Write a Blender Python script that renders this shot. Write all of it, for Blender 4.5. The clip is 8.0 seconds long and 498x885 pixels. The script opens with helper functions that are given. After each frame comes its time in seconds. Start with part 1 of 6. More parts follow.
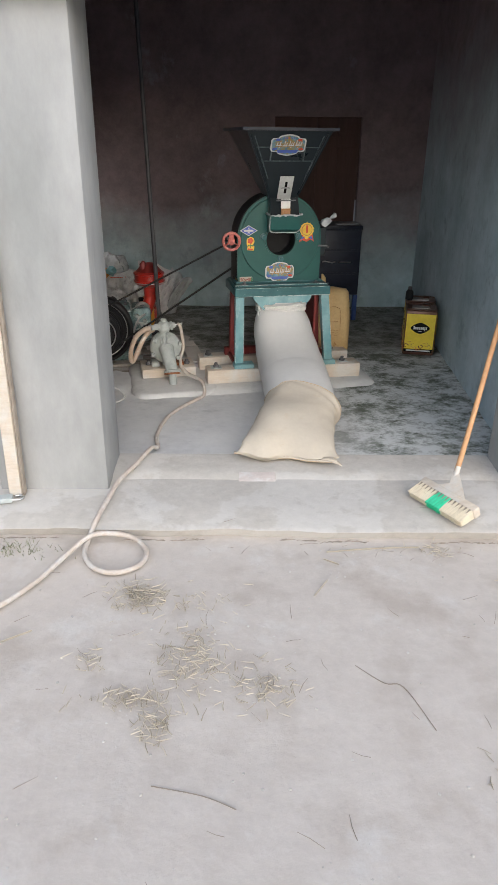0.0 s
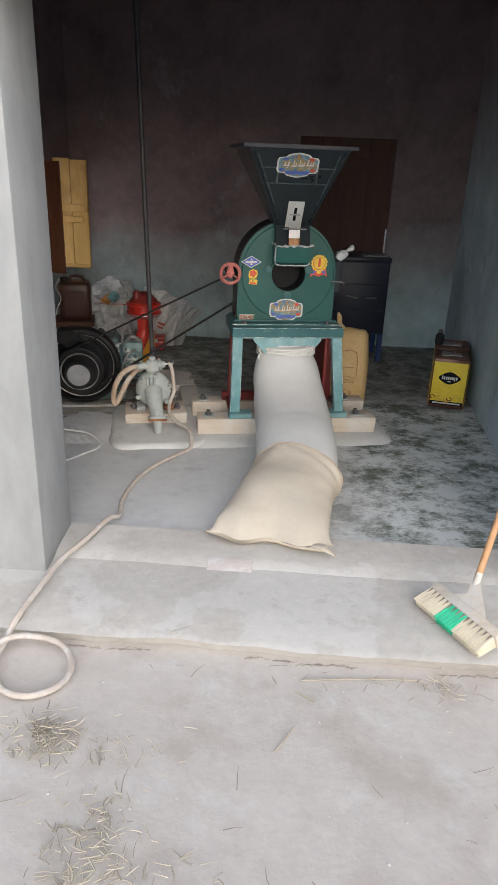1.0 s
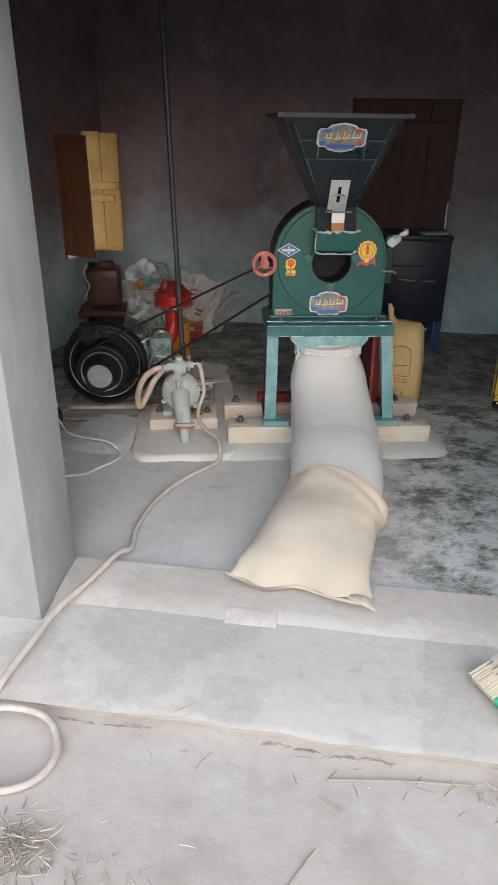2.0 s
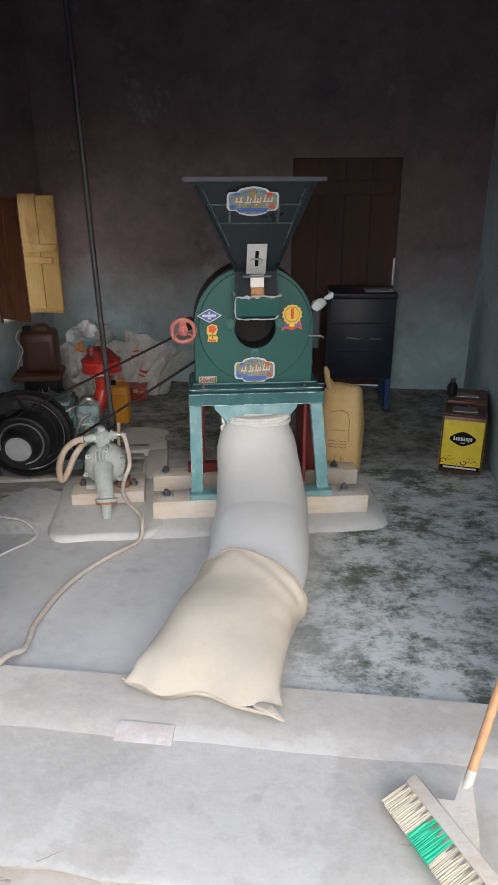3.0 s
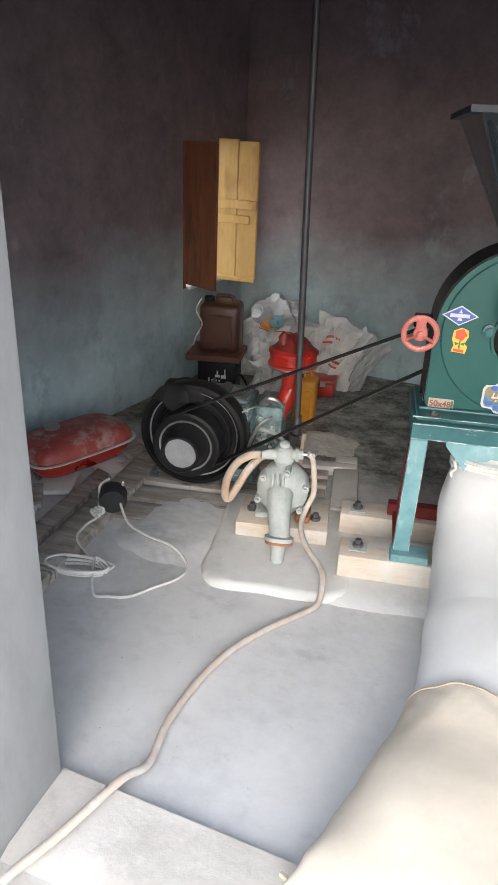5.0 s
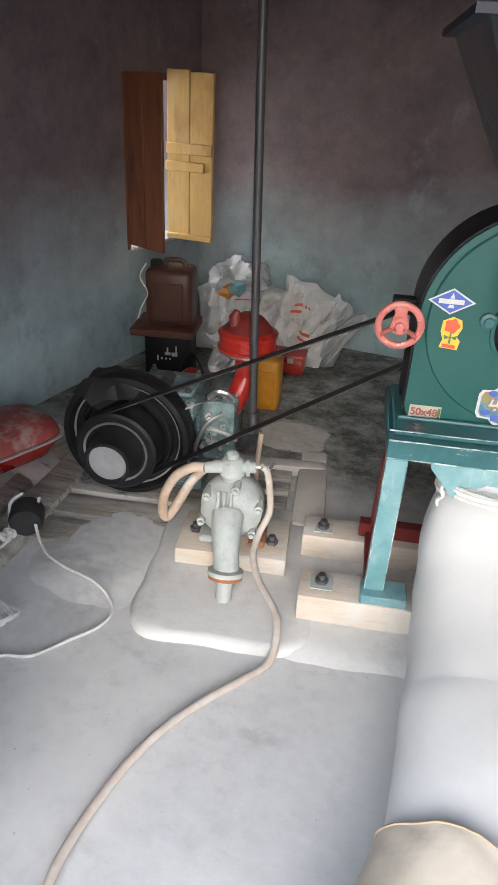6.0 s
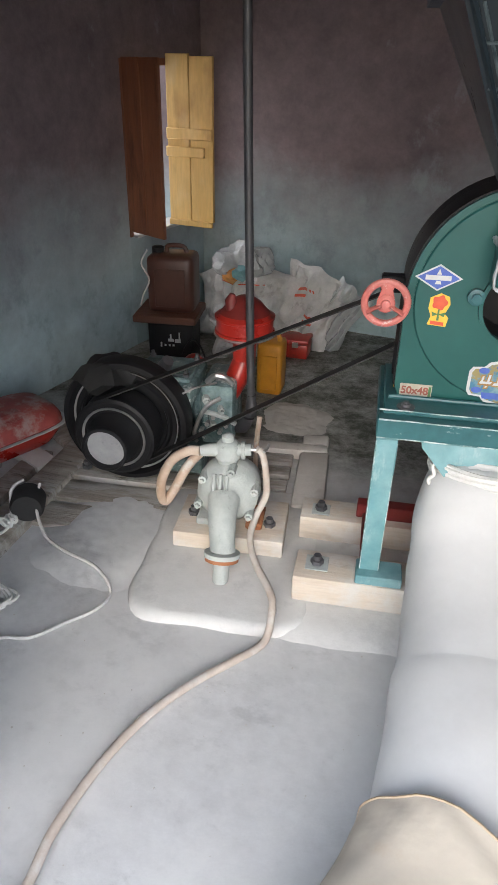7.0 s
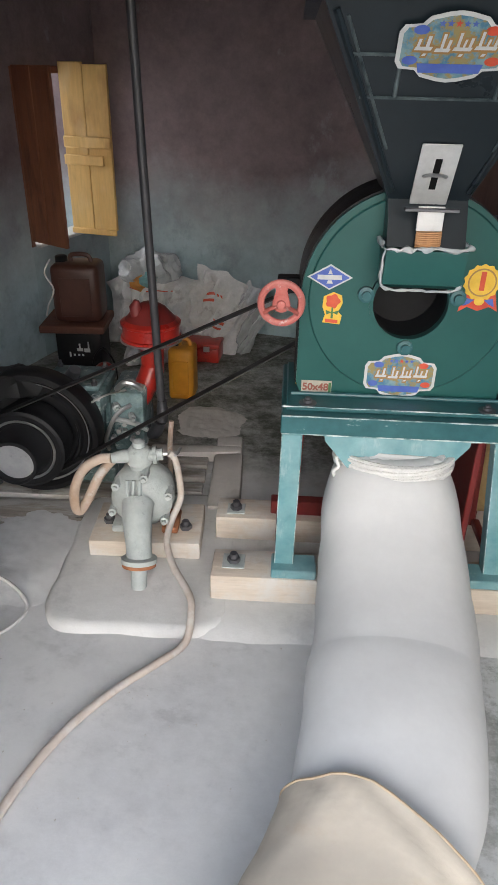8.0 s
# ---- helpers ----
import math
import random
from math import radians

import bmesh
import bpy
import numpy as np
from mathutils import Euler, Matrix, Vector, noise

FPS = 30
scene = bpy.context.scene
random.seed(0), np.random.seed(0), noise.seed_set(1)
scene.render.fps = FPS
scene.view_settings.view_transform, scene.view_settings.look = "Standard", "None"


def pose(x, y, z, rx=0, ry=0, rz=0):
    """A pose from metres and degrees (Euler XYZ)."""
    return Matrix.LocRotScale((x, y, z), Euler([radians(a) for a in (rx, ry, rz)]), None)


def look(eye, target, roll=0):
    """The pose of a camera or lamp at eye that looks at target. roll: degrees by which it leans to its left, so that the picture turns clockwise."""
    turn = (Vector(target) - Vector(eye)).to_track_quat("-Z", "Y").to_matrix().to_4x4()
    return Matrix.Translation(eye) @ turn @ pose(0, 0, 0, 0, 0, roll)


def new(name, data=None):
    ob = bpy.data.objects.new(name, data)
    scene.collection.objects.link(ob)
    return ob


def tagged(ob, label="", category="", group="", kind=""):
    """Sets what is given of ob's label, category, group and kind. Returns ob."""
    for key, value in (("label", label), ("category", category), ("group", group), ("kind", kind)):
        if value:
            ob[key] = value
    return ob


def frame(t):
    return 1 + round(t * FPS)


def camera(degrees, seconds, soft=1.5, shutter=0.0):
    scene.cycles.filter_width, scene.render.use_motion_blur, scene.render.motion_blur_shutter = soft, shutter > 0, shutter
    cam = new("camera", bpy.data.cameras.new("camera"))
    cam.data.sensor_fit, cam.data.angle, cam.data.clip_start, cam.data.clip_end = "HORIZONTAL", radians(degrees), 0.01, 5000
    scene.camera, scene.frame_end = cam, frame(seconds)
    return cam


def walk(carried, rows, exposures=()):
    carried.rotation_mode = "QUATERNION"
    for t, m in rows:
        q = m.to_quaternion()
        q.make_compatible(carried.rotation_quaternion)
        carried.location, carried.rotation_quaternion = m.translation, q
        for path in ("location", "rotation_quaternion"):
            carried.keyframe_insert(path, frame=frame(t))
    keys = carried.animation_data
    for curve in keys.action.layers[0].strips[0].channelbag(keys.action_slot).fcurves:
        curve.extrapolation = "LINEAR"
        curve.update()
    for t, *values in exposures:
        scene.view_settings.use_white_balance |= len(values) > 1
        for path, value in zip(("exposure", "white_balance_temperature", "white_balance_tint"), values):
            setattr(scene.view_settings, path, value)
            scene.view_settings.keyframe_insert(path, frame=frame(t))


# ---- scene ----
cam = camera(40.5, 8.0, soft=1.2)
PATH = [
    (0, (0.139, 0.193, 1.523), (0.16, 2.016, 0.7), 0.6),
    (0.5, (0.296, 0.479, 1.557), (0.113, 2.328, 0.818), -2.6),
    (1, (0.379, 0.844, 1.503), (0.293, 2.687, 0.731), 2.3),
    (1.5, (0.393, 1.169, 1.539), (0.314, 2.981, 0.697), 2.8),
    (1.7, (0.396, 1.224, 1.547), (0.251, 3.022, 0.682), 2.4),
    (2.8, (0.701, 1.576, 1.556), (0.346, 3.362, 0.729), -1.7),
    (3, (0.716, 1.601, 1.586), (0.499, 3.447, 0.849), -0.1),
    (3.5, (0.66, 1.679, 1.583), (0.477, 3.514, 0.81), 2.2),
    (4, (0.499, 1.805, 1.534), (0.217, 3.595, 0.688), 2.5),
    (4.2, (0.439, 1.891, 1.508), (0.069, 3.641, 0.612), 1.6),
    (5.3, (0.299, 2.619, 1.482), (-0.382, 4.318, 0.678), 3.2),
    (5.5, (0.256, 2.767, 1.481), (-0.409, 4.476, 0.682), 2.8),
    (5.6, (0.23, 2.833, 1.488), (-0.417, 4.543, 0.677), 2.8),
    (6, (0.256, 2.942, 1.45), (-0.318, 4.604, 0.497), 3.1),
    (6.5, (0.313, 2.962, 1.443), (-0.329, 4.582, 0.461), 1.9),
    (7, (0.338, 2.959, 1.438), (-0.287, 4.584, 0.454), 1.2),
    (7.5, (0.357, 2.948, 1.442), (-0.162, 4.614, 0.464), 1.6),
    (8, (0.393, 2.944, 1.442), (-0.026, 4.645, 0.477), 1.3),
]
EXPOSURES = [(t, s, k, 9) for t, s, k in ((0.0, 0.38, 6250), (1.7, 0.42, 6180), (3.0, 0.52, 6030), (4.2, 0.62, 5970), (5.3, 1.3, 6050), (5.7, 1.27, 6000), (6.5, 1.12, 5950), (7.3, 1.0, 5950), (8.0, 0.8, 5950))]
walk(cam, [(t, look(eye, target, roll)) for t, eye, target, roll in PATH], EXPOSURES)

# ---- daylight: a bright overcast sky ----
world = bpy.data.worlds.new("overcast_sky")
scene.world = world
world.use_nodes = True
wn = world.node_tree
sky = wn.nodes.new("ShaderNodeTexSky")
sky.sky_type, sky.sun_disc = "NISHITA", False
SUN_UP, SUN_ROUND = 30, 165
sky.sun_elevation, sky.sun_rotation = radians(SUN_UP), radians(SUN_ROUND)
sky.air_density, sky.dust_density, sky.ozone_density = 1.0, 2.0, 1.0
wn.nodes["Background"].inputs["Strength"].default_value = 0.15
wn.links.new(sky.outputs["Color"], wn.nodes["Background"].inputs["Color"])
sun = new("sun", bpy.data.lights.new("sun", "SUN"))
sun.data.energy, sun.data.angle, sun.data.color = 1.9, radians(115), (1.0, 0.985, 0.965)
SUN_AT = Vector((math.sin(radians(SUN_ROUND)) * math.cos(radians(SUN_UP)), math.cos(radians(SUN_ROUND)) * math.cos(radians(SUN_UP)), math.sin(radians(SUN_UP))))
sun.matrix_world = look(SUN_AT * 30, (0, 0, 0))


# ---- materials ----
def mat(name, a, b, scale=6.0, rough=0.7, metal=0.0, bump=0.15, fine=90.0, stretch=(1, 1, 1), contrast=0.25, spread=0.12, island=0.0, coat=0.0, detail=8.0, gloss=0.5):
    """Two colours mixed by coarse noise, broken by fine grain, with relief and uneven gloss."""
    m = bpy.data.materials.new(name)
    m.use_nodes = True
    nt = m.node_tree
    N, L = nt.nodes, nt.links
    bsdf = N["Principled BSDF"]
    co = N.new("ShaderNodeTexCoord")
    mp = N.new("ShaderNodeMapping")
    mp.inputs["Scale"].default_value = stretch
    info = N.new("ShaderNodeObjectInfo")
    shift = N.new("ShaderNodeVectorMath")
    shift.operation = "MULTIPLY_ADD"
    L.new(info.outputs["Random"], shift.inputs[0])
    shift.inputs[1].default_value = (7.3, 3.1, 5.7)
    L.new(co.outputs["Object"], shift.inputs[2])
    L.new(shift.outputs[0], mp.inputs["Vector"])
    big = N.new("ShaderNodeTexNoise")
    big.inputs["Scale"].default_value, big.inputs["Detail"].default_value, big.inputs["Roughness"].default_value = scale, detail, 0.6
    tiny = N.new("ShaderNodeTexNoise")
    tiny.inputs["Scale"].default_value, tiny.inputs["Detail"].default_value, tiny.inputs["Roughness"].default_value = fine * 0.3, 9.0, 0.7
    for n in (big, tiny):
        L.new(mp.outputs["Vector"], n.inputs["Vector"])
    ramp = N.new("ShaderNodeMapRange")
    ramp.inputs["From Min"].default_value, ramp.inputs["From Max"].default_value = 0.5 - contrast, 0.5 + contrast
    L.new(big.outputs["Fac"], ramp.inputs["Value"])
    mix = N.new("ShaderNodeMix")
    mix.data_type = "RGBA"
    mix.inputs["A"].default_value, mix.inputs["B"].default_value = (*a, 1), (*b, 1)
    L.new(ramp.outputs[0], mix.inputs["Factor"])
    grain = N.new("ShaderNodeMapRange")
    grain.inputs["From Min"].default_value, grain.inputs["From Max"].default_value = 0.25, 0.75
    grain.inputs["To Min"].default_value, grain.inputs["To Max"].default_value = 1 - spread, 1 + spread
    L.new(tiny.outputs["Fac"], grain.inputs["Value"])
    tone = N.new("ShaderNodeVectorMath")
    tone.operation = "SCALE"
    L.new(mix.outputs["Result"], tone.inputs[0])
    L.new(grain.outputs[0], tone.inputs["Scale"])
    out = tone.outputs[0]
    if island:
        geo = N.new("ShaderNodeNewGeometry")
        vary = N.new("ShaderNodeMapRange")
        vary.inputs["To Min"].default_value, vary.inputs["To Max"].default_value = 1 - island, 1 + island
        L.new(geo.outputs["Random Per Island"], vary.inputs["Value"])
        t2 = N.new("ShaderNodeVectorMath")
        t2.operation = "SCALE"
        L.new(out, t2.inputs[0])
        L.new(vary.outputs[0], t2.inputs["Scale"])
        out = t2.outputs[0]
    L.new(out, bsdf.inputs["Base Color"])
    gl = N.new("ShaderNodeMapRange")
    gl.inputs["To Min"].default_value, gl.inputs["To Max"].default_value = max(0.03, rough - 0.12), min(1, rough + 0.12)
    L.new(big.outputs["Fac"], gl.inputs["Value"])
    L.new(gl.outputs[0], bsdf.inputs["Roughness"])
    bsdf.inputs["Metallic"].default_value = metal
    bsdf.inputs["Coat Weight"].default_value = coat
    bsdf.inputs["Specular IOR Level"].default_value = gloss
    if bump:
        add = N.new("ShaderNodeMath")
        add.operation = "MULTIPLY_ADD"
        L.new(big.outputs["Fac"], add.inputs[0])
        add.inputs[1].default_value = 1.2
        L.new(tiny.outputs["Fac"], add.inputs[2])
        bp = N.new("ShaderNodeBump")
        bp.inputs["Strength"].default_value, bp.inputs["Distance"].default_value = bump, 0.01
        L.new(add.outputs[0], bp.inputs["Height"])
        L.new(bp.outputs[0], bsdf.inputs["Normal"])
    return m


def blend(m, colour_a, colour_b, axis, at, width, wobble=0.3, scale=2.5, fleck=9.0, lo=0.4, hi=0.62, streak=(1, 1, 1), specks=None):
    """Adds to material m a second coat (two colours) past a ragged border across one axis of the world. Returns m."""
    nt = m.node_tree
    N, L = nt.nodes, nt.links
    bsdf = N["Principled BSDF"]
    old = bsdf.inputs["Base Color"].links[0].from_socket
    geo = N.new("ShaderNodeNewGeometry")
    sep = N.new("ShaderNodeSeparateXYZ")
    L.new(geo.outputs["Position"], sep.inputs[0])
    n = N.new("ShaderNodeTexNoise")
    n.inputs["Scale"].default_value, n.inputs["Detail"].default_value, n.inputs["Roughness"].default_value = scale, 8, 0.65
    L.new(geo.outputs["Position"], n.inputs["Vector"])
    s = N.new("ShaderNodeMath")
    s.operation = "MULTIPLY_ADD"
    L.new(n.outputs["Fac"], s.inputs[0])
    s.inputs[1].default_value = wobble * 2
    L.new(sep.outputs[axis], s.inputs[2])
    r = N.new("ShaderNodeMapRange")
    r.inputs["From Min"].default_value, r.inputs["From Max"].default_value = at + wobble - width, at + wobble + width
    L.new(s.outputs[0], r.inputs["Value"])
    n2 = N.new("ShaderNodeTexNoise")
    n2.inputs["Scale"].default_value, n2.inputs["Detail"].default_value, n2.inputs["Roughness"].default_value = fleck, 14, 0.82
    turn = N.new("ShaderNodeMapping")
    turn.inputs["Rotation"].default_value, turn.inputs["Scale"].default_value = (0, 0, radians(-18)), streak
    L.new(geo.outputs["Position"], turn.inputs["Vector"])
    L.new(turn.outputs[0], n2.inputs["Vector"])
    r2 = N.new("ShaderNodeMapRange")
    r2.inputs["From Min"].default_value, r2.inputs["From Max"].default_value = lo, hi
    L.new(n2.outputs["Fac"], r2.inputs["Value"])
    c = N.new("ShaderNodeMix")
    c.data_type = "RGBA"
    c.inputs["A"].default_value, c.inputs["B"].default_value = (*colour_a, 1), (*colour_b, 1)
    L.new(r2.outputs[0], c.inputs["Factor"])
    coat_ = c.outputs["Result"]
    if specks:
        n3 = N.new("ShaderNodeTexNoise")
        n3.inputs["Scale"].default_value, n3.inputs["Detail"].default_value, n3.inputs["Roughness"].default_value = 10.0, 10, 0.75
        L.new(turn.outputs[0], n3.inputs["Vector"])
        r3 = N.new("ShaderNodeMapRange")
        r3.inputs["From Min"].default_value, r3.inputs["From Max"].default_value = 0.54, 0.70
        L.new(n3.outputs["Fac"], r3.inputs["Value"])
        c3 = N.new("ShaderNodeMix")
        c3.data_type = "RGBA"
        L.new(r3.outputs[0], c3.inputs["Factor"])
        L.new(coat_, c3.inputs["A"])
        c3.inputs["B"].default_value = (*specks, 1)
        coat_ = c3.outputs["Result"]
    o = N.new("ShaderNodeMix")
    o.data_type = "RGBA"
    L.new(r.outputs[0], o.inputs["Factor"])
    L.new(old, o.inputs["A"])
    L.new(coat_, o.inputs["B"])
    L.new(o.outputs["Result"], bsdf.inputs["Base Color"])
    return m


def stain(m, colour, scale, lo, hi, amount=1.0, stretch=(1, 1, 1), turn=0.0, seed=0.0, rough=0.7):
    """Lays marks of one colour over material m, cut out of noise between lo and hi. Returns m."""
    nt = m.node_tree
    N, L = nt.nodes, nt.links
    bsdf = N["Principled BSDF"]
    old = bsdf.inputs["Base Color"].links[0].from_socket
    co = N.new("ShaderNodeTexCoord")
    mp = N.new("ShaderNodeMapping")
    mp.inputs["Location"].default_value, mp.inputs["Rotation"].default_value, mp.inputs["Scale"].default_value = (seed, seed * 0.7, seed * 1.3), (0, 0, radians(turn)), stretch
    L.new(co.outputs["Object"], mp.inputs["Vector"])
    n = N.new("ShaderNodeTexNoise")
    n.inputs["Scale"].default_value, n.inputs["Detail"].default_value, n.inputs["Roughness"].default_value = scale, 10, rough
    L.new(mp.outputs[0], n.inputs["Vector"])
    r = N.new("ShaderNodeMapRange")
    r.inputs["From Min"].default_value, r.inputs["From Max"].default_value, r.inputs["To Max"].default_value = lo, hi, amount
    L.new(n.outputs["Fac"], r.inputs["Value"])
    o = N.new("ShaderNodeMix")
    o.data_type = "RGBA"
    L.new(r.outputs[0], o.inputs["Factor"])
    L.new(old, o.inputs["A"])
    o.inputs["B"].default_value = (*colour, 1)
    L.new(o.outputs["Result"], bsdf.inputs["Base Color"])
    return m


GROUND = mat("dusty_earth", (0.53, 0.475, 0.425), (0.61, 0.56, 0.51), 7.0, 0.95, bump=0.28, fine=60, contrast=0.32, spread=0.07, gloss=0.1)
stain(GROUND, (0.42, 0.365, 0.315), 4.0, 0.52, 0.68, 0.6, seed=3.0, rough=0.6)
stain(GROUND, (0.66, 0.64, 0.61), 3.0, 0.55, 0.66, 0.5, seed=8.0)
stain(GROUND, (0.30, 0.25, 0.20), 60.0, 0.68, 0.76, 0.7, seed=1.0)
PLASTER = mat("grey_cement_plaster", (0.29, 0.295, 0.29), (0.40, 0.40, 0.395), 2.2, 0.9, bump=0.12, fine=40, spread=0.10, contrast=0.15, stretch=(1, 1, 0.4), gloss=0.15)
APRON = mat("worn_cement_apron", (0.47, 0.44, 0.40), (0.53, 0.50, 0.46), 6.0, 0.9, bump=0.25, fine=70, contrast=0.3, spread=0.12, gloss=0.12)
stain(APRON, (0.63, 0.61, 0.58), 1.5, 0.49, 0.515, 0.45, seed=5.0, rough=0.6)
stain(APRON, (0.40, 0.37, 0.335), 9.0, 0.58, 0.68, 0.55, seed=2.0)
stain(APRON, (0.33, 0.29, 0.25), 50.0, 0.70, 0.76, 0.7, seed=9.0)
FLOOR = mat("cement_floor", (0.55, 0.55, 0.552), (0.64, 0.637, 0.632), 5.0, 0.75, bump=0.15, fine=60, contrast=0.28, spread=0.12, gloss=0.3)
stain(FLOOR, (0.42, 0.42, 0.42), 7.0, 0.56, 0.66, 0.6, (1.0, 1.5, 1), 25, 4.0)
stain(FLOOR, (0.68, 0.675, 0.66), 3.2, 0.52, 0.64, 0.6, seed=7.0)
stain(FLOOR, (0.27, 0.26, 0.25), 38.0, 0.68, 0.74, 0.6, seed=2.0)
stain(FLOOR, (0.67, 0.665, 0.65), 1.3, 0.44, 0.60, 0.6, seed=13.0)
blend(FLOOR, (0.12, 0.135, 0.105), (0.61, 0.63, 0.625), 0, 0.70, 0.16, 0.26, 4.0, 4.2, 0.43, 0.54, (0.95, 1.2, 1), (0.10, 0.115, 0.09))
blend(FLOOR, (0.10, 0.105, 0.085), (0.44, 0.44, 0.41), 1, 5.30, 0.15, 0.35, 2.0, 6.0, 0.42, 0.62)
DUSTED = stain(mat("flour_dusted_concrete", (0.60, 0.595, 0.58), (0.67, 0.665, 0.65), 6.0, 0.95, bump=0.25, fine=50, contrast=0.3, spread=0.07, gloss=0.15), (0.50, 0.495, 0.49), 9, 0.56, 0.68, 0.6, seed=3.0)
TEALWASH = ((0.33, 0.45, 0.48), (0.56, 0.67, 0.69))
# brown upper coat, its tone also carrying the light's falloff up the wall
DIMBROWN = ((0.16, 0.125, 0.135), (0.28, 0.22, 0.23))
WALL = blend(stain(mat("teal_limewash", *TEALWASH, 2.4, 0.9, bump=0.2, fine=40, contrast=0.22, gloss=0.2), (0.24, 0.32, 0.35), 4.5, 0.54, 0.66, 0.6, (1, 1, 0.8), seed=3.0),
             *DIMBROWN, 2, 0.62, 0.42, 0.5, 1.6, 3.5, 0.35, 0.65)
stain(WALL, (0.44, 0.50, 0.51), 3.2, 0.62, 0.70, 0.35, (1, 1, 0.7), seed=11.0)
# blue-grey coat kept pale higher up to imitate doorway light on this wall
EASTLIT = blend(stain(mat("lit_blue_limewash", (0.30, 0.38, 0.42), (0.50, 0.58, 0.62), 2.0, 0.9, bump=0.2, fine=40, contrast=0.22, gloss=0.2), (0.22, 0.27, 0.30), 4.5, 0.54, 0.66, 0.6, seed=6.0),
                 *DIMBROWN, 2, 1.75, 0.45, 0.5, 1.6, 3.5, 0.35, 0.65)
# ceiling stays out of view; its grey is raised to bounce light indoors
CEILING = mat("bounce_grey_ceiling", (0.30, 0.285, 0.28), (0.42, 0.40, 0.39), 3, 0.95, bump=0.2, gloss=0.2)
BEAMWOOD = mat("weathered_beam", (0.34, 0.29, 0.20), (0.48, 0.42, 0.31), 5, 0.8, stretch=(0.4, 4, 4), fine=60, bump=0.3)
PALEWOOD = stain(mat("pale_timber", (0.54, 0.45, 0.36), (0.64, 0.57, 0.48), 5, 0.85, stretch=(0.5, 5, 5), fine=70, bump=0.25, contrast=0.25, gloss=0.25), (0.62, 0.60, 0.56), 7, 0.46, 0.60, 0.8, seed=3.0)
GREYWOOD = stain(stain(mat("grey_oily_timber", (0.20, 0.175, 0.145), (0.46, 0.42, 0.365), 5, 0.8, stretch=(0.5, 5, 5), fine=70, bump=0.5, contrast=0.2), (0.52, 0.51, 0.49), 5, 0.50, 0.62, 0.75, (0.7, 2.5, 1), seed=7.0), (0.05, 0.042, 0.035), 9, 0.58, 0.66, 0.8, (0.6, 3, 1), seed=2.0)
YELLOWWOOD = stain(stain(mat("yellow_pine", (0.64, 0.40, 0.12), (0.78, 0.53, 0.20), 4, 0.7, stretch=(5, 5, 0.5), fine=60, bump=0.2, contrast=0.25), (0.36, 0.17, 0.05), 4.5, 0.56, 0.70, 0.75, (1.2, 1.2, 0.7), seed=4.0, rough=0.45), (0.82, 0.68, 0.42), 3.5, 0.55, 0.72, 0.6, (1.2, 1.2, 0.8), seed=9.0, rough=0.45)
DOORWOOD = mat("dark_brown_door_wood", (0.085, 0.055, 0.05), (0.135, 0.085, 0.075), 4, 0.75, stretch=(5, 5, 0.5), fine=60, bump=0.25, gloss=0.15)
REDWOOD = stain(mat("brown_stained_wood", (0.17, 0.06, 0.032), (0.29, 0.11, 0.055), 4, 0.6, stretch=(5, 5, 0.5), fine=60, bump=0.25), (0.07, 0.025, 0.018), 5, 0.54, 0.66, 0.7, (3, 3, 0.4), seed=2.0)
TRAYWOOD = mat("dark_oiled_board", (0.09, 0.035, 0.022), (0.16, 0.065, 0.04), 6, 0.6, stretch=(0.5, 5, 5), bump=0.25)
GREEN = mat("green_enamel", (0.016, 0.085, 0.078), (0.024, 0.108, 0.098), 3, 0.36, bump=0.03, fine=40, spread=0.06, gloss=0.4)
TEAL = stain(mat("worn_teal_paint", (0.10, 0.255, 0.275), (0.26, 0.42, 0.44), 7, 0.5, bump=0.12, fine=60, contrast=0.2), (0.46, 0.55, 0.55), 16, 0.58, 0.72, 0.5, (1.4, 1.4, 0.5), seed=2.0)
TEALRAIL = stain(mat("dark_teal_paint", (0.022, 0.09, 0.10), (0.05, 0.15, 0.16), 9, 0.36, bump=0.1, fine=60, contrast=0.25, gloss=0.45), (0.42, 0.52, 0.52), 26, 0.64, 0.70, 0.8, (0.5, 1, 1), seed=3.0)
WORNGLINT = mat("chipped_glint_edge", (0.10, 0.22, 0.23), (0.62, 0.68, 0.66), 22, 0.5, bump=0.2, contrast=0.08)
# lighter rib tone paints in the highlight along the glossy ribs
RIBGLINT = mat("rib_glint_enamel", (0.018, 0.030, 0.036), (0.13, 0.16, 0.165), 26, 0.38, bump=0.08, contrast=0.2, gloss=0.45)
LABELTAN = mat("faded_size_label", (0.36, 0.33, 0.26), (0.50, 0.47, 0.40), 60, 0.55, bump=0)
BROWNPRINT = mat("brown_print", (0.24, 0.07, 0.05), (0.32, 0.11, 0.08), 30, 0.5, bump=0)
BLACKGREEN = mat("dark_hopper_enamel", (0.010, 0.015, 0.019), (0.017, 0.025, 0.031), 4, 0.3, bump=0.05, gloss=0.45)
BLACK = mat("black_paint", (0.008, 0.008, 0.009), (0.018, 0.018, 0.020), 6, 0.5, bump=0.08, gloss=0.22)
RUBBER = mat("black_rubber", (0.012, 0.012, 0.013), (0.03, 0.03, 0.03), 10, 0.7, bump=0.15)
STEEL = mat("bare_steel", (0.42, 0.42, 0.42), (0.62, 0.62, 0.61), 12, 0.38, 0.9, bump=0.06)
DARKSTEEL = mat("dull_dark_steel", (0.09, 0.09, 0.10), (0.20, 0.20, 0.21), 9, 0.45, 0.7, bump=0.12)
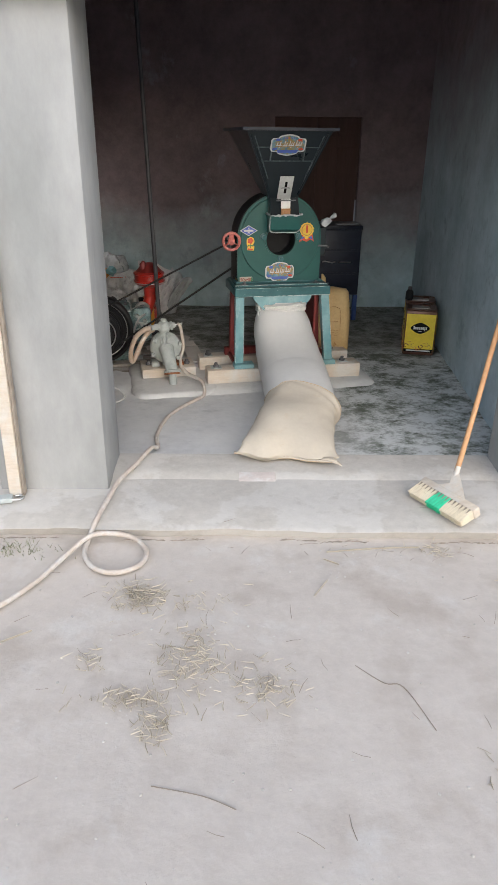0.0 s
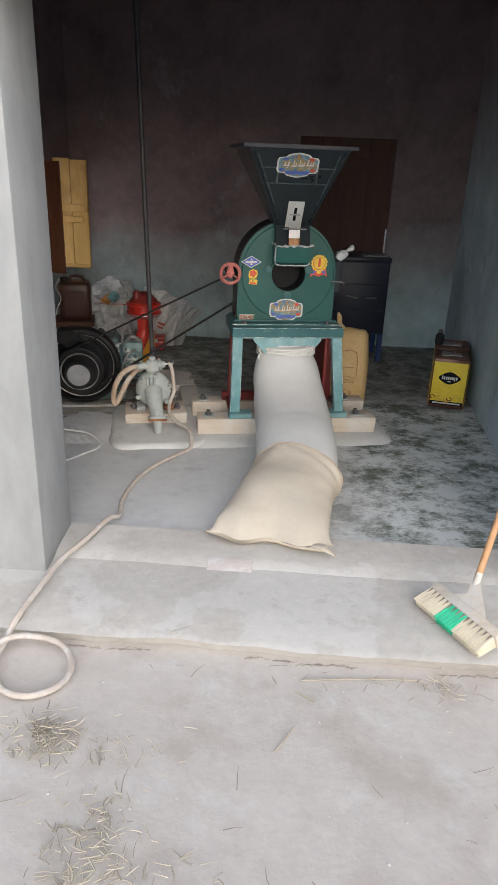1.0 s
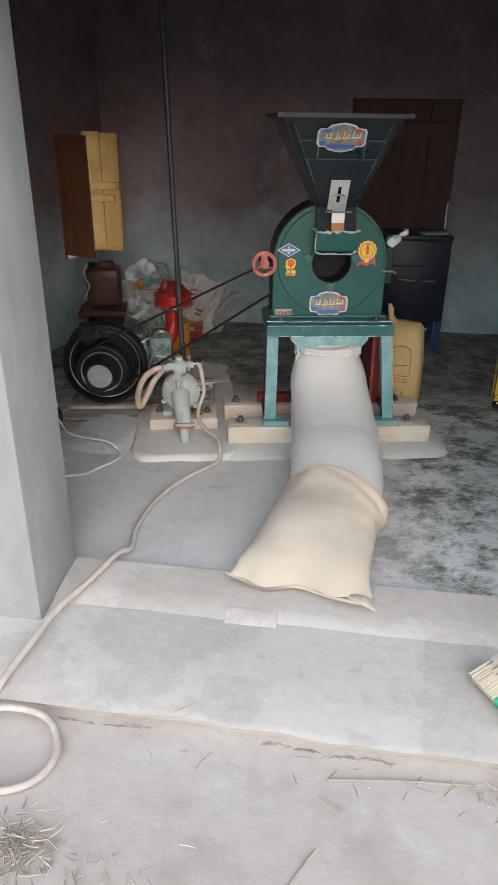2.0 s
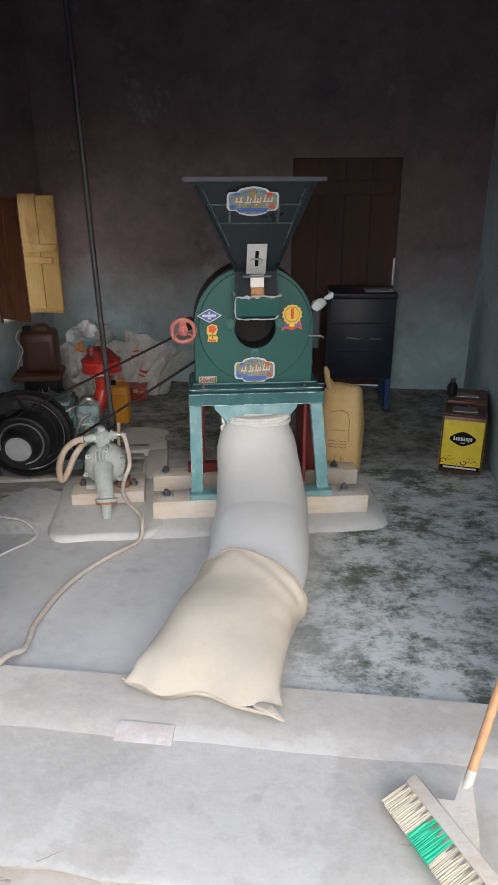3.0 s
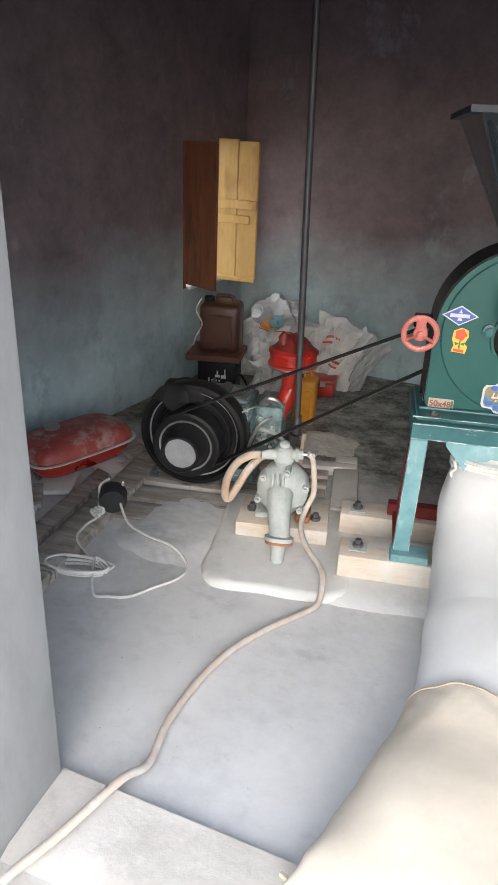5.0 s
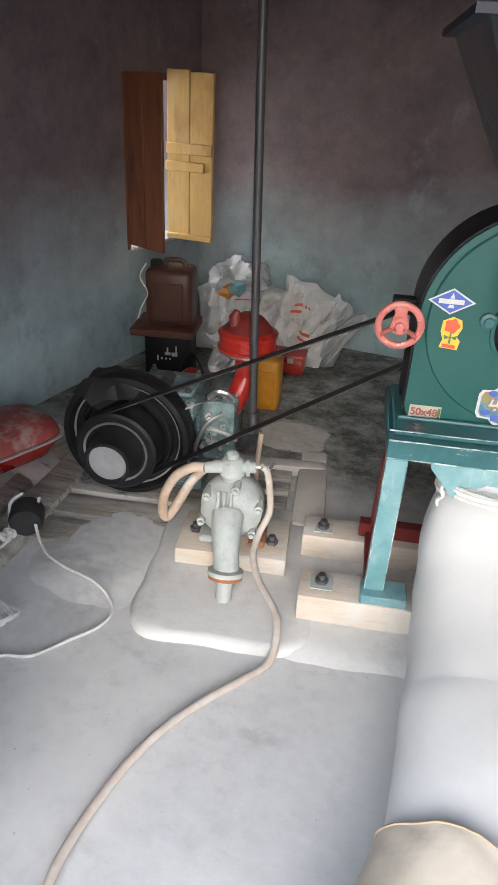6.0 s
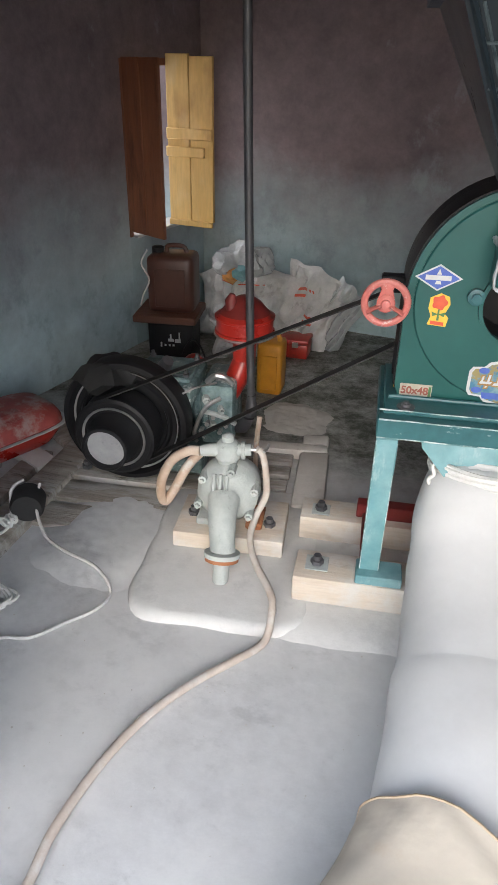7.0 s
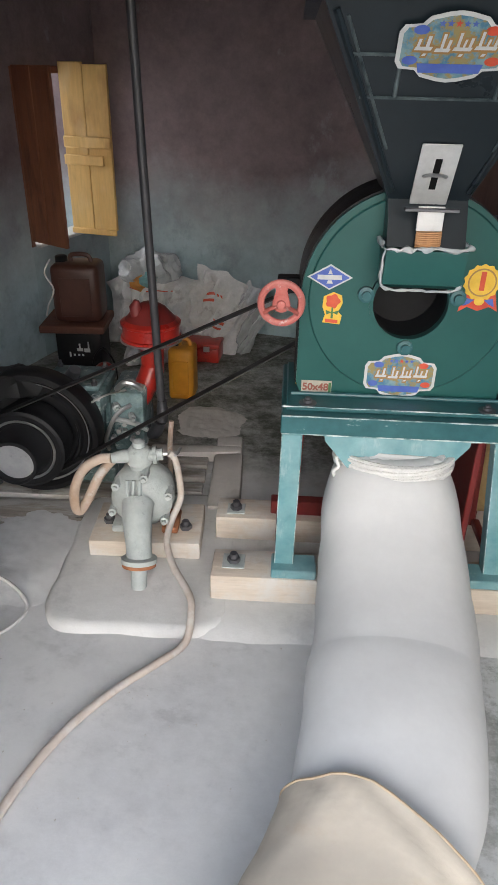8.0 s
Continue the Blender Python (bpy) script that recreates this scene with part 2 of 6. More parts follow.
PIPE = mat("dark_pipe", (0.055, 0.055, 0.06), (0.10, 0.10, 0.11), 9, 0.5, 0.4, bump=0.1)
ZINC = mat("galvanised_plate", (0.62, 0.62, 0.61), (0.74, 0.74, 0.73), 20, 0.4, 0.3, bump=0.05)
ENGINE = stain(mat("grey_green_engine_casting", (0.04, 0.085, 0.088), (0.26, 0.35, 0.355), 14, 0.55, 0.1, bump=0.45, contrast=0.16, gloss=0.4), (0.66, 0.70, 0.69), 14, 0.56, 0.64, 0.85, (0.7, 0.7, 2.2), seed=5.0)
REDMETAL = stain(mat("red_enamel", (0.30, 0.016, 0.012), (0.45, 0.032, 0.02), 9, 0.3, bump=0.05), (0.06, 0.015, 0.012), 10, 0.56, 0.68, 0.8, seed=2.0)
DARKRED = mat("dull_red_oxide", (0.13, 0.014, 0.013), (0.20, 0.025, 0.022), 7, 0.5, bump=0.1)
PINKRED = stain(mat("worn_red_handwheel", (0.46, 0.10, 0.08), (0.60, 0.22, 0.19), 20, 0.5, bump=0.08), (0.62, 0.48, 0.45), 45, 0.56, 0.64, 0.8)
DUSTRED = stain(mat("dusty_red_tank", (0.24, 0.03, 0.028), (0.42, 0.10, 0.085), 6, 0.5, bump=0.08, contrast=0.2), (0.44, 0.34, 0.31), 7, 0.50, 0.60, 0.8, seed=3.0)
PUMP = stain(stain(mat("dusty_cast_pump", (0.36, 0.395, 0.385), (0.52, 0.55, 0.53), 12, 0.75, 0.0, bump=0.35, contrast=0.25), (0.20, 0.22, 0.21), 18, 0.60, 0.70, 0.8, seed=1.0), (0.42, 0.22, 0.10), 24, 0.68, 0.75, 0.7, seed=6.0)
RUST = mat("rusty_iron", (0.28, 0.09, 0.03), (0.42, 0.20, 0.10), 25, 0.8, bump=0.3)
HOSE = stain(mat("pale_rubber_hose", (0.50, 0.42, 0.355), (0.57, 0.50, 0.435), 9, 0.6, bump=0.05), (0.62, 0.59, 0.55), 10, 0.48, 0.60, 0.8)
BROWNHOSE = stain(mat("brown_hose", (0.44, 0.30, 0.20), (0.60, 0.50, 0.42), 9, 0.55, bump=0.08), (0.62, 0.60, 0.56), 12, 0.52, 0.62, 0.8)
CLOTH = mat("white_cotton_cloth", (0.57, 0.567, 0.556), (0.64, 0.637, 0.626), 3, 0.95, bump=0.05, fine=120, spread=0.03, gloss=0.12)
JUTE = stain(mat("cream_flour_sack", (0.46, 0.40, 0.32), (0.525, 0.475, 0.40), 2.2, 0.95, bump=0.06, fine=120, spread=0.05, gloss=0.15), (0.43, 0.32, 0.21), 5, 0.58, 0.74, 0.6, seed=3.0)
SEAM = mat("brown_stitched_seam", (0.40, 0.29, 0.18), (0.52, 0.42, 0.30), 30, 0.9, bump=0.1)
TANSACK = mat("tan_woven_sack", (0.48, 0.32, 0.13), (0.60, 0.44, 0.22), 5, 0.7, bump=0.15, fine=200)
TANPRINT = mat("brown_sack_print", (0.34, 0.19, 0.06), (0.42, 0.26, 0.10), 9, 0.8, bump=0.05)
ROPE = mat("white_cord", (0.62, 0.61, 0.58), (0.76, 0.75, 0.72), 40, 0.9, bump=0.4, fine=300)
PLASTIC = stain(mat("white_woven_plastic", (0.50, 0.50, 0.50), (0.70, 0.695, 0.685), 9, 0.4, bump=0.1, fine=160), (0.24, 0.22, 0.21), 6, 0.56, 0.66, 0.7, seed=4.0)
FILM = mat("thin_grey_polythene", (0.38, 0.40, 0.41), (0.52, 0.54, 0.55), 9, 0.25, bump=0.15)
YELLOW = mat("yellow_printed_tin", (0.72, 0.52, 0.03), (0.78, 0.60, 0.05), 5, 0.35, bump=0.02)
TINBROWN = mat("brown_printed_tin", (0.10, 0.045, 0.03), (0.17, 0.08, 0.05), 7, 0.35, 0.3, bump=0.03)
ORANGEPRINT = mat("orange_print", (0.55, 0.20, 0.04), (0.65, 0.30, 0.08), 20, 0.4, bump=0)
AMBER = mat("amber_plastic", (0.55, 0.22, 0.015), (0.66, 0.32, 0.03), 6, 0.4, bump=0.05)
BROWNPLASTIC = mat("brown_oil_can", (0.05, 0.02, 0.014), (0.095, 0.036, 0.025), 7, 0.45, bump=0.06)
BLUEMETAL = mat("dark_blue_sheet", (0.014, 0.018, 0.034), (0.035, 0.042, 0.065), 5, 0.4, 0.0, bump=0.1, gloss=0.35)
LEGBLUE = mat("blue_leg_paint", (0.018, 0.045, 0.15), (0.03, 0.07, 0.22), 9, 0.4, bump=0.08)
HUBGREY = stain(mat("dull_grey_hub", (0.27, 0.275, 0.29), (0.40, 0.405, 0.42), 8, 0.5, 0.2, bump=0.1), (0.14, 0.14, 0.15), 14, 0.55, 0.66, 0.7)
WHITEPRINT = mat("white_print", (0.54, 0.55, 0.54), (0.66, 0.66, 0.65), 30, 0.5, bump=0)
BLUEPRINT = mat("blue_print", (0.06, 0.10, 0.42), (0.10, 0.17, 0.52), 30, 0.4, bump=0)
SKYPRINT = stain(mat("blue_green_print", (0.07, 0.20, 0.30), (0.22, 0.34, 0.36), 40, 0.4, bump=0, contrast=0.1), (0.32, 0.24, 0.07), 32, 0.48, 0.55, 0.9)
REDPRINT = mat("red_print", (0.60, 0.06, 0.03), (0.68, 0.12, 0.05), 30, 0.4, bump=0)
GOLDPRINT = mat("gold_print", (0.75, 0.45, 0.03), (0.85, 0.58, 0.08), 30, 0.4, bump=0)
GREENPRINT = mat("dark_green_print", (0.05, 0.16, 0.06), (0.10, 0.22, 0.08), 30, 0.4, bump=0)
BLACKPRINT = mat("black_print", (0.008, 0.008, 0.008), (0.014, 0.014, 0.014), 30, 0.8, bump=0, gloss=0.1)
BRISTLE = mat("straw_bristles", (0.62, 0.54, 0.40), (0.70, 0.63, 0.49), 20, 0.85, bump=0.1, island=0.07, gloss=0.2)
GREENBRISTLE = mat("green_bristles", (0.02, 0.48, 0.24), (0.05, 0.60, 0.34), 20, 0.6, bump=0.1, island=0.2)
STICK = mat("bamboo_stick", (0.50, 0.25, 0.11), (0.62, 0.36, 0.18), 12, 0.6, stretch=(4, 4, 0.6), bump=0.1)
STRAW = mat("dry_straw", (0.38, 0.33, 0.25), (0.56, 0.50, 0.40), 14, 0.9, bump=0.05, island=0.35, gloss=0.15)
TWIG = mat("grey_twig", (0.22, 0.18, 0.14), (0.36, 0.31, 0.26), 14, 0.9, bump=0.1, island=0.2)
GRASS = mat("dull_grass", (0.17, 0.18, 0.10), (0.30, 0.29, 0.20), 20, 0.8, bump=0, island=0.3)
BRICK = stain(mat("pale_red_brick", (0.52, 0.45, 0.42), (0.58, 0.53, 0.50), 9, 0.95, bump=0.3, gloss=0.15), (0.60, 0.58, 0.56), 14, 0.5, 0.6, 0.8)


# ---- mesh helpers ----
def link(name, bm, material, parent=None, label="", smooth=40, m=None):
    me = bpy.data.meshes.new(name)
    bmesh.ops.recalc_face_normals(bm, faces=bm.faces[:])
    bm.to_mesh(me)
    bm.free()
    me.materials.append(material)
    if smooth:
        me.shade_smooth()
        me.set_sharp_from_angle(angle=radians(smooth))
    ob = new(name, me)
    if parent is not None:
        ob.parent = parent
    if m is not None:
        ob.matrix_basis = m
    if label:
        ob["label"] = label
    return ob


def part(name, bm, material, parent, label="", smooth=40):
    return link(name, bm, material, parent, label, smooth)


def thing(name, label, category, m=None, group="", kind=""):
    ob = new(name)
    if m is not None:
        ob.matrix_basis = m
    return tagged(ob, label, category, group, kind)


def solid(name, bm, material, label, category, m=None, group="", kind="", smooth=40):
    return tagged(link(name, bm, material, None, "", smooth, m), label, category, group, kind)


def box(bm, x0, x1, y0, y1, z0, z1, bevel=0.0, seg=1, m=None):
    vs = [bm.verts.new((x, y, z)) for x in (x0, x1) for y in (y0, y1) for z in (z0, z1)]
    fs = [bm.faces.new([vs[i] for i in f]) for f in ((0, 1, 3, 2), (4, 6, 7, 5), (0, 4, 5, 1), (2, 3, 7, 6), (0, 2, 6, 4), (1, 5, 7, 3))]
    if m is not None:
        bmesh.ops.transform(bm, matrix=m, verts=vs)
    if bevel:
        es = list({e for f in fs for e in f.edges})
        bmesh.ops.bevel(bm, geom=es, offset=bevel, segments=seg, affect="EDGES", profile=0.5)
    return bm


def loft(bm, rings, caps=True, closed=False):
    """Skin over rings of equal count."""
    vs = [[bm.verts.new(p) for p in ring] for ring in rings]
    n = len(vs[0])
    pairs = list(zip(vs, vs[1:])) + ([(vs[-1], vs[0])] if closed else [])
    for a, b in pairs:
        for i in range(n):
            bm.faces.new((a[i], a[(i + 1) % n], b[(i + 1) % n], b[i]))
    if caps and not closed:
        bm.faces.new(vs[0][::-1])
        bm.faces.new(vs[-1])
    return bm


def smooth_line(pts, steps=6, closed=False):
    """A Catmull-Rom line through pts."""
    p = [Vector(q) for q in pts]
    n, out = len(p), []
    for i in range(n if closed else n - 1):
        g = (lambda k: p[k % n]) if closed else (lambda k: p[min(max(k, 0), n - 1)])
        a, b, c, d = g(i - 1), g(i), g(i + 1), g(i + 2)
        for s in range(steps):
            t = s / steps
            out.append(0.5 * ((2 * b) + (c - a) * t + (2 * a - 5 * b + 4 * c - d) * t * t + (3 * b - a - 3 * c + d) * t ** 3))
    if not closed:
        out.append(p[-1])
    return out


def tube(bm, pts, r, seg=10, caps=True, closed=False, flat=1.0):
    pts = [Vector(p) for p in pts]
    n = len(pts)
    rs = r if isinstance(r, (list, tuple)) else [r] * n
    rings, side = [], None
    for i, p in enumerate(pts):
        if closed:
            d = pts[(i + 1) % n] - pts[i - 1]
        else:
            d = pts[min(i + 1, n - 1)] - pts[max(i - 1, 0)]
        d.normalize()
        if side is None:
            side = d.cross(Vector((0, 0, 1)) if abs(d.z) < 0.9 else Vector((0, 1, 0))).normalized()
        side = (side - d * side.dot(d)).normalized()
        up = side.cross(d)
        rings.append([p + rs[i] * (math.cos(a) * side + flat * math.sin(a) * up) for a in (2 * math.pi * k / seg for k in range(seg))])
    return loft(bm, rings, caps, closed)


def lathe(bm, profile, seg=32, m=None, caps=True):
    """Turn (radius, height) pairs about z, then place by m."""
    m = m or Matrix()
    rings = [[m @ Vector((max(r, 1e-4) * math.cos(2 * math.pi * k / seg), max(r, 1e-4) * math.sin(2 * math.pi * k / seg), z)) for k in range(seg)] for r, z in profile]
    return loft(bm, rings, caps)


def prism(bm, outline, lo, hi, m=None):
    """A flat outline in x and z, thickened along y from lo to hi."""
    m = m or Matrix()
    return loft(bm, [[m @ Vector((x, y, z)) for x, z in outline] for y in (lo, hi)])


def axis_to(direction):
    """Turns z into the given direction."""
    return Vector(direction).to_track_quat("Z", "Y").to_matrix().to_4x4()


def B():
    return bmesh.new()


def boxed(*a, **k):
    return box(bmesh.new(), *a, **k)


def rough_up(bm, amount, scale=3.0, keep_below=None):
    for v in bm.verts:
        if keep_below is None or v.co.z > keep_below:
            v.co += amount * noise.noise_vector(v.co * scale)
    return bm


def bolt(parent, x, y, z, r=0.012, plate=0.0):
    """A hexagon nut on its stud, with a square washer where one shows."""
    if plate:
        part("washer", boxed(x - plate, x + plate, y - plate, y + plate, z, z + 0.005, 0.001), PUMP, parent)
    b = lathe(B(), [(r * 1.7, z + 0.004), (r * 1.7, z + 0.018), (r, z + 0.018), (r, z + 0.034)], 6)
    bmesh.ops.translate(b, vec=(x, y, 0), verts=b.verts[:])
    part("bolt", b, DARKSTEEL, parent, smooth=20)


def slab_grid(x0, x1, y0, y1, nx, ny, height):
    """A sheet of nx by ny cells whose height comes from height(x, y)."""
    bm = bmesh.new()
    vs = [[bm.verts.new((x0 + (x1 - x0) * i / nx, y0 + (y1 - y0) * j / ny, 0)) for j in range(ny + 1)] for i in range(nx + 1)]
    for col in vs:
        for v in col:
            v.co.z = height(v.co.x, v.co.y)
    for i in range(nx):
        for j in range(ny):
            bm.faces.new((vs[i][j], vs[i + 1][j], vs[i + 1][j + 1], vs[i][j + 1]))
    return bm


def letters(text, size, material, parent, m, name="lettering", depth=0.0006, bold=0.0):
    """Readable characters in the built-in font, turned to a mesh, standing upright in x and z and facing -y."""
    cu = bpy.data.curves.new(name, "FONT")
    cu.body, cu.size, cu.align_x, cu.align_y, cu.extrude, cu.offset = text, size, "CENTER", "CENTER", depth, bold
    tmp = new("lettering_curve", cu)
    me = bpy.data.meshes.new_from_object(tmp.evaluated_get(bpy.context.evaluated_depsgraph_get()))
    bpy.data.objects.remove(tmp)
    me.materials.clear()
    me.materials.append(material)
    ob = new(name, me)
    ob.parent = parent
    ob.matrix_basis = m @ pose(0, 0, 0, 90, 0, 0)
    return ob


# ---- the place: yard, doorway and room ----
LEFT, RIGHT, FRONT, BACK, TOP = -2.05, 1.90, 3.35, 6.87, 2.75
WEST = pose(-1.50, 6.87, 0, 0, 0, -7.2)
EAST = pose(1.80, 6.87, 0, 0, 0, -4.1)
JAMB_L, JAMB_R, FACE = -0.49, 1.41, 3.02


def yard(x, y):
    d = max(0.0, math.hypot(x, y) - 4.0)
    return -0.075 + 0.010 * noise.noise((x * 1.3, y * 1.3, 0)) + 0.004 * noise.noise((x * 6, y * 6, 3)) + (0.0 if d == 0 else -0.0004 * d)


# one sheet: fine cells near the door, stretched cells to the horizon
g = B()
xs = [-900, -300, -90, -30, -12, -6] + [-3 + 0.1 * i for i in range(61)] + [6, 12, 30, 90, 300, 900]
ys = [-900, -300, -90, -30, -12, -6] + [-3 + 0.1 * i for i in range(58)] + [2.8, 3.2, 5, 7.5, 12, 30, 90, 300, 900]
gv = [[g.verts.new((x, y, yard(x, y) - (0.12 if 2.9 < y < 10 else 0.0))) for y in ys] for x in xs]
for i in range(len(xs) - 1):
    for j in range(len(ys) - 1):
        g.faces.new((gv[i][j], gv[i + 1][j], gv[i + 1][j + 1], gv[i][j + 1]))
solid("ground", g, GROUND, "pale dusty trodden earth yard before the mill room", "ground", kind="structure")


def ragged(y, x):
    return y + 0.02 * noise.noise((x * 2.0, y, 1)) + 0.012 * noise.noise((x * 7.0, y, 5))


def strip(name, x0, x1, ya, yb, za, zb, base, material, label, n=90, worn=0.006, slope=0.022, wave=1.0):
    """A cement strip with a worn front edge: top from ya (front) to yb, height za to zb, face down to base."""
    bm = B()
    rows = []
    for i in range(n + 1):
        x = x0 + (x1 - x0) * i / n
        f = ya + wave * (ragged(ya, x) - ya)
        lift = worn * noise.noise((x * 3, ya, 9))
        # front face slants back under the edge, shaped so that it stays dark
        rows.append([bm.verts.new(p) for p in ((x, f + 0.10, base), (x, f, za + lift - 0.45 * slope), (x, f + slope, za + lift), (x, (f + yb) / 2, (za + zb) / 2 + lift), (x, yb, zb), (x, yb, base))])
    for a, b in zip(rows, rows[1:]):
        for k in range(5):
            bm.faces.new((a[k], b[k], b[k + 1], a[k + 1]))
    bm.faces.new(rows[0])
    bm.faces.new(rows[-1][::-1])
    return solid(name, bm, material, label, "step", kind="structure")


strip("doorstep", -3.2, 3.2, 2.70, 3.13, -0.018, 0.004, -0.2, APRON, "worn pale cement apron with a broken front edge")
strip("sill", JAMB_L, JAMB_R, 3.098, FRONT + 0.005, 0.016, 0.03, -0.1, APRON, "smooth cement door sill raised a little above the apron", worn=0.003, slope=0.05, wave=0.3)
solid("sill_brick", boxed(-0.09, 0.09, -0.04, 0.04, -0.03, 0.0, 0.004, 2), BRICK, "pale red brick bedded in the cement sill edge", "brick", pose(0.215, 3.126, 0.0115, 19, 0, 0), kind="structure")

fl = slab_grid(LEFT - 0.05, RIGHT + 0.05, FRONT, BACK + 0.05, 110, 120, lambda x, y: 0.004 * noise.noise((x * 3, y * 3, 0)) + 0.0025 * noise.noise((x * 11, y * 11, 2)))
solid("floor", fl, FLOOR, "mottled cement floor, flour-dusted near the mill and darker elsewhere", "floor", kind="structure")
solid("floor_base", boxed(LEFT - 0.2, RIGHT + 0.2, FRONT + 0.006, BACK + 0.2, -0.19, -0.03), APRON, "cement bed under the room's floor", "floor", kind="structure")


def wall(name, x0, x1, y0, y1, z0, z1, material, label, bevel=0.0):
    return solid(name, boxed(x0, x1, y0, y1, z0, z1, bevel), material, label, "wall", kind="structure")


T = 0.22
TW = 0.09
WY0, WY1, WB, WZ0, WZ1 = -0.725, -0.09, 0.605, 0.64, 1.44


def slanted(name, m, x0, x1, y0, y1, z0, z1, label, material=WALL):
    return solid(name, boxed(x0, x1, y0, y1, z0, z1), material, label, "wall", m, kind="structure")


slanted("wall_west", WEST, -TW, 0, -3.65, WY0, -0.1, TOP, "teal limewashed plaster wall, brown and painted dimmer higher up")
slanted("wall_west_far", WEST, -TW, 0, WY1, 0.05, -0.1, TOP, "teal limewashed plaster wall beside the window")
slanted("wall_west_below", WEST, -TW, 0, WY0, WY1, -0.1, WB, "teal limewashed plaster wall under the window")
slanted("wall_west_above", WEST, -TW, 0, WY0, WY1, WZ1, TOP, "brown plaster wall over the window, painted dimmer")
DX0, DX1, DZ1 = 0.42, 1.20, 1.70
wall("wall_north", LEFT, DX0, BACK, BACK + T, -0.1, TOP, WALL, "teal limewashed plaster back wall, brown and painted dimmer higher up")
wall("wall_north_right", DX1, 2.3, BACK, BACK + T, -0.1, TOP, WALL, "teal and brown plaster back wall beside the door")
wall("wall_north_above", DX0, DX1, BACK, BACK + T, DZ1, TOP, WALL, "brown plaster wall over the back door, painted dimmer")
slanted("wall_east", EAST, 0, T, -3.60, 0.05, -0.1, TOP, "blue-grey limewashed plaster side wall, its doorway light painted in, brown higher up", EASTLIT)
# front wall: the pillar beside the doorway, its neighbour, and what lies past them
pil = boxed(-1.0, JAMB_L, FACE, FRONT, -0.1, 2.1, 0.012, 2)
solid("wall_pillar", pil, PLASTER, "broad pale grey cement-plastered pillar beside the doorway", "pillar", kind="structure")
wall("wall_south_left", -4.0, -1.0, FACE + 0.10, FRONT, -0.1, 2.1, PLASTER, "pale grey cement-plastered front wall", 0.004)
wall("wall_south_right", JAMB_R, 4.0, FACE, FRONT, -0.1, 2.1, PLASTER, "pale grey cement-plastered front wall beside the doorway", 0.012)
wall("wall_south_above", -4.0, 4.0, FACE + 0.06, FRONT, 2.102, TOP + 0.2, PLASTER, "plain cement wall over the doorway")
solid("ceiling", boxed(-4.0, 4.0, FRONT - 0.05, BACK + T, TOP + 0.002, TOP + 0.15), CEILING, "flat ceiling out of view, pale grey to bounce light", "ceiling", kind="structure")
solid("trim_beam", boxed(-4.0, 4.0, FACE - 0.09, FACE - 0.005, 1.985, 2.10, 0.006), BEAMWOOD, "weathered wooden lintel beam over the doorway", "beam", kind="structure")
solid("trim_fascia", boxed(-4.0, 4.0, FACE - 0.12, FACE + 0.055, 2.1045, 2.26, 0.006), YELLOWWOOD, "yellowish wooden fascia board above the lintel", "beam", kind="structure")

# back door: reddish planks, shut, with a slit of daylight at its edge
door = thing("door_1", "closed dark brown plank back door with a slit of daylight at its edge", "door", pose(DX0, BACK + 0.05, 0), kind="structure")
for k in range(4):
    w = (DX1 - DX0 - 0.012) / 4
    part("plank", boxed(k * w + 0.001, (k + 1) * w - 0.001, 0, 0.035, 0.01, DZ1 - 0.002, 0.003), DOORWOOD, door)
part("backing", boxed(0.0, DX1 - DX0 - 0.013, 0.036, 0.05, 0.0, DZ1), DOORWOOD, door)
for z in (0.35, 1.45):
    part("ledge", boxed(0.03, DX1 - DX0 - 0.04, -0.025, -0.001, z, z + 0.1, 0.004), DOORWOOD, door)
part("weather_strip", boxed(DX1 - DX0 - 0.013, DX1 - DX0 + 0.004, 0.0, 0.03, 0.0, 0.80, 0.002), DOORWOOD, door)
part("weather_strip", boxed(DX1 - DX0 - 0.013, DX1 - DX0 + 0.004, 0.0, 0.03, 1.0, DZ1, 0.002), DOORWOOD, door)

# window with two open wooden leaves
win = thing("window_1", "small unglazed window with a brown wooden frame", "window", WEST, kind="structure")
for args in ((-0.08, 0.004, WY0 - 0.004, WY0 + 0.025, WB, WZ1), (-0.08, 0.004, WY1 - 0.025, WY1 + 0.004, WB, WZ1),
             (-0.08, 0.004, WY0 + 0.026, WY1 - 0.026, WZ1 - 0.03, WZ1 + 0.004)):
    part("window_frame", boxed(*args, 0.003), REDWOOD, win)
part("window_sill", boxed(-0.11, 0.03, WY0 + 0.026, WY1 - 0.026, WB - 0.006, WB + 0.012, 0.004), DUSTED, win, "pale dusty sill")


GLARE = bpy.data.materials.new("hazy_daylight")
GLARE.use_nodes = True
GLARE.node_tree.nodes["Principled BSDF"].inputs["Emission Color"].default_value = (1.0, 0.97, 0.92, 1)
GLARE.node_tree.nodes["Principled BSDF"].inputs["Emission Strength"].default_value = 2.2
solid("backdrop", boxed(-1.55, -1.5, -1.5, 3.6, 0.0, 3.5), GLARE, "bright hazy daylight beyond the small window", "backdrop", WEST, kind="structure")


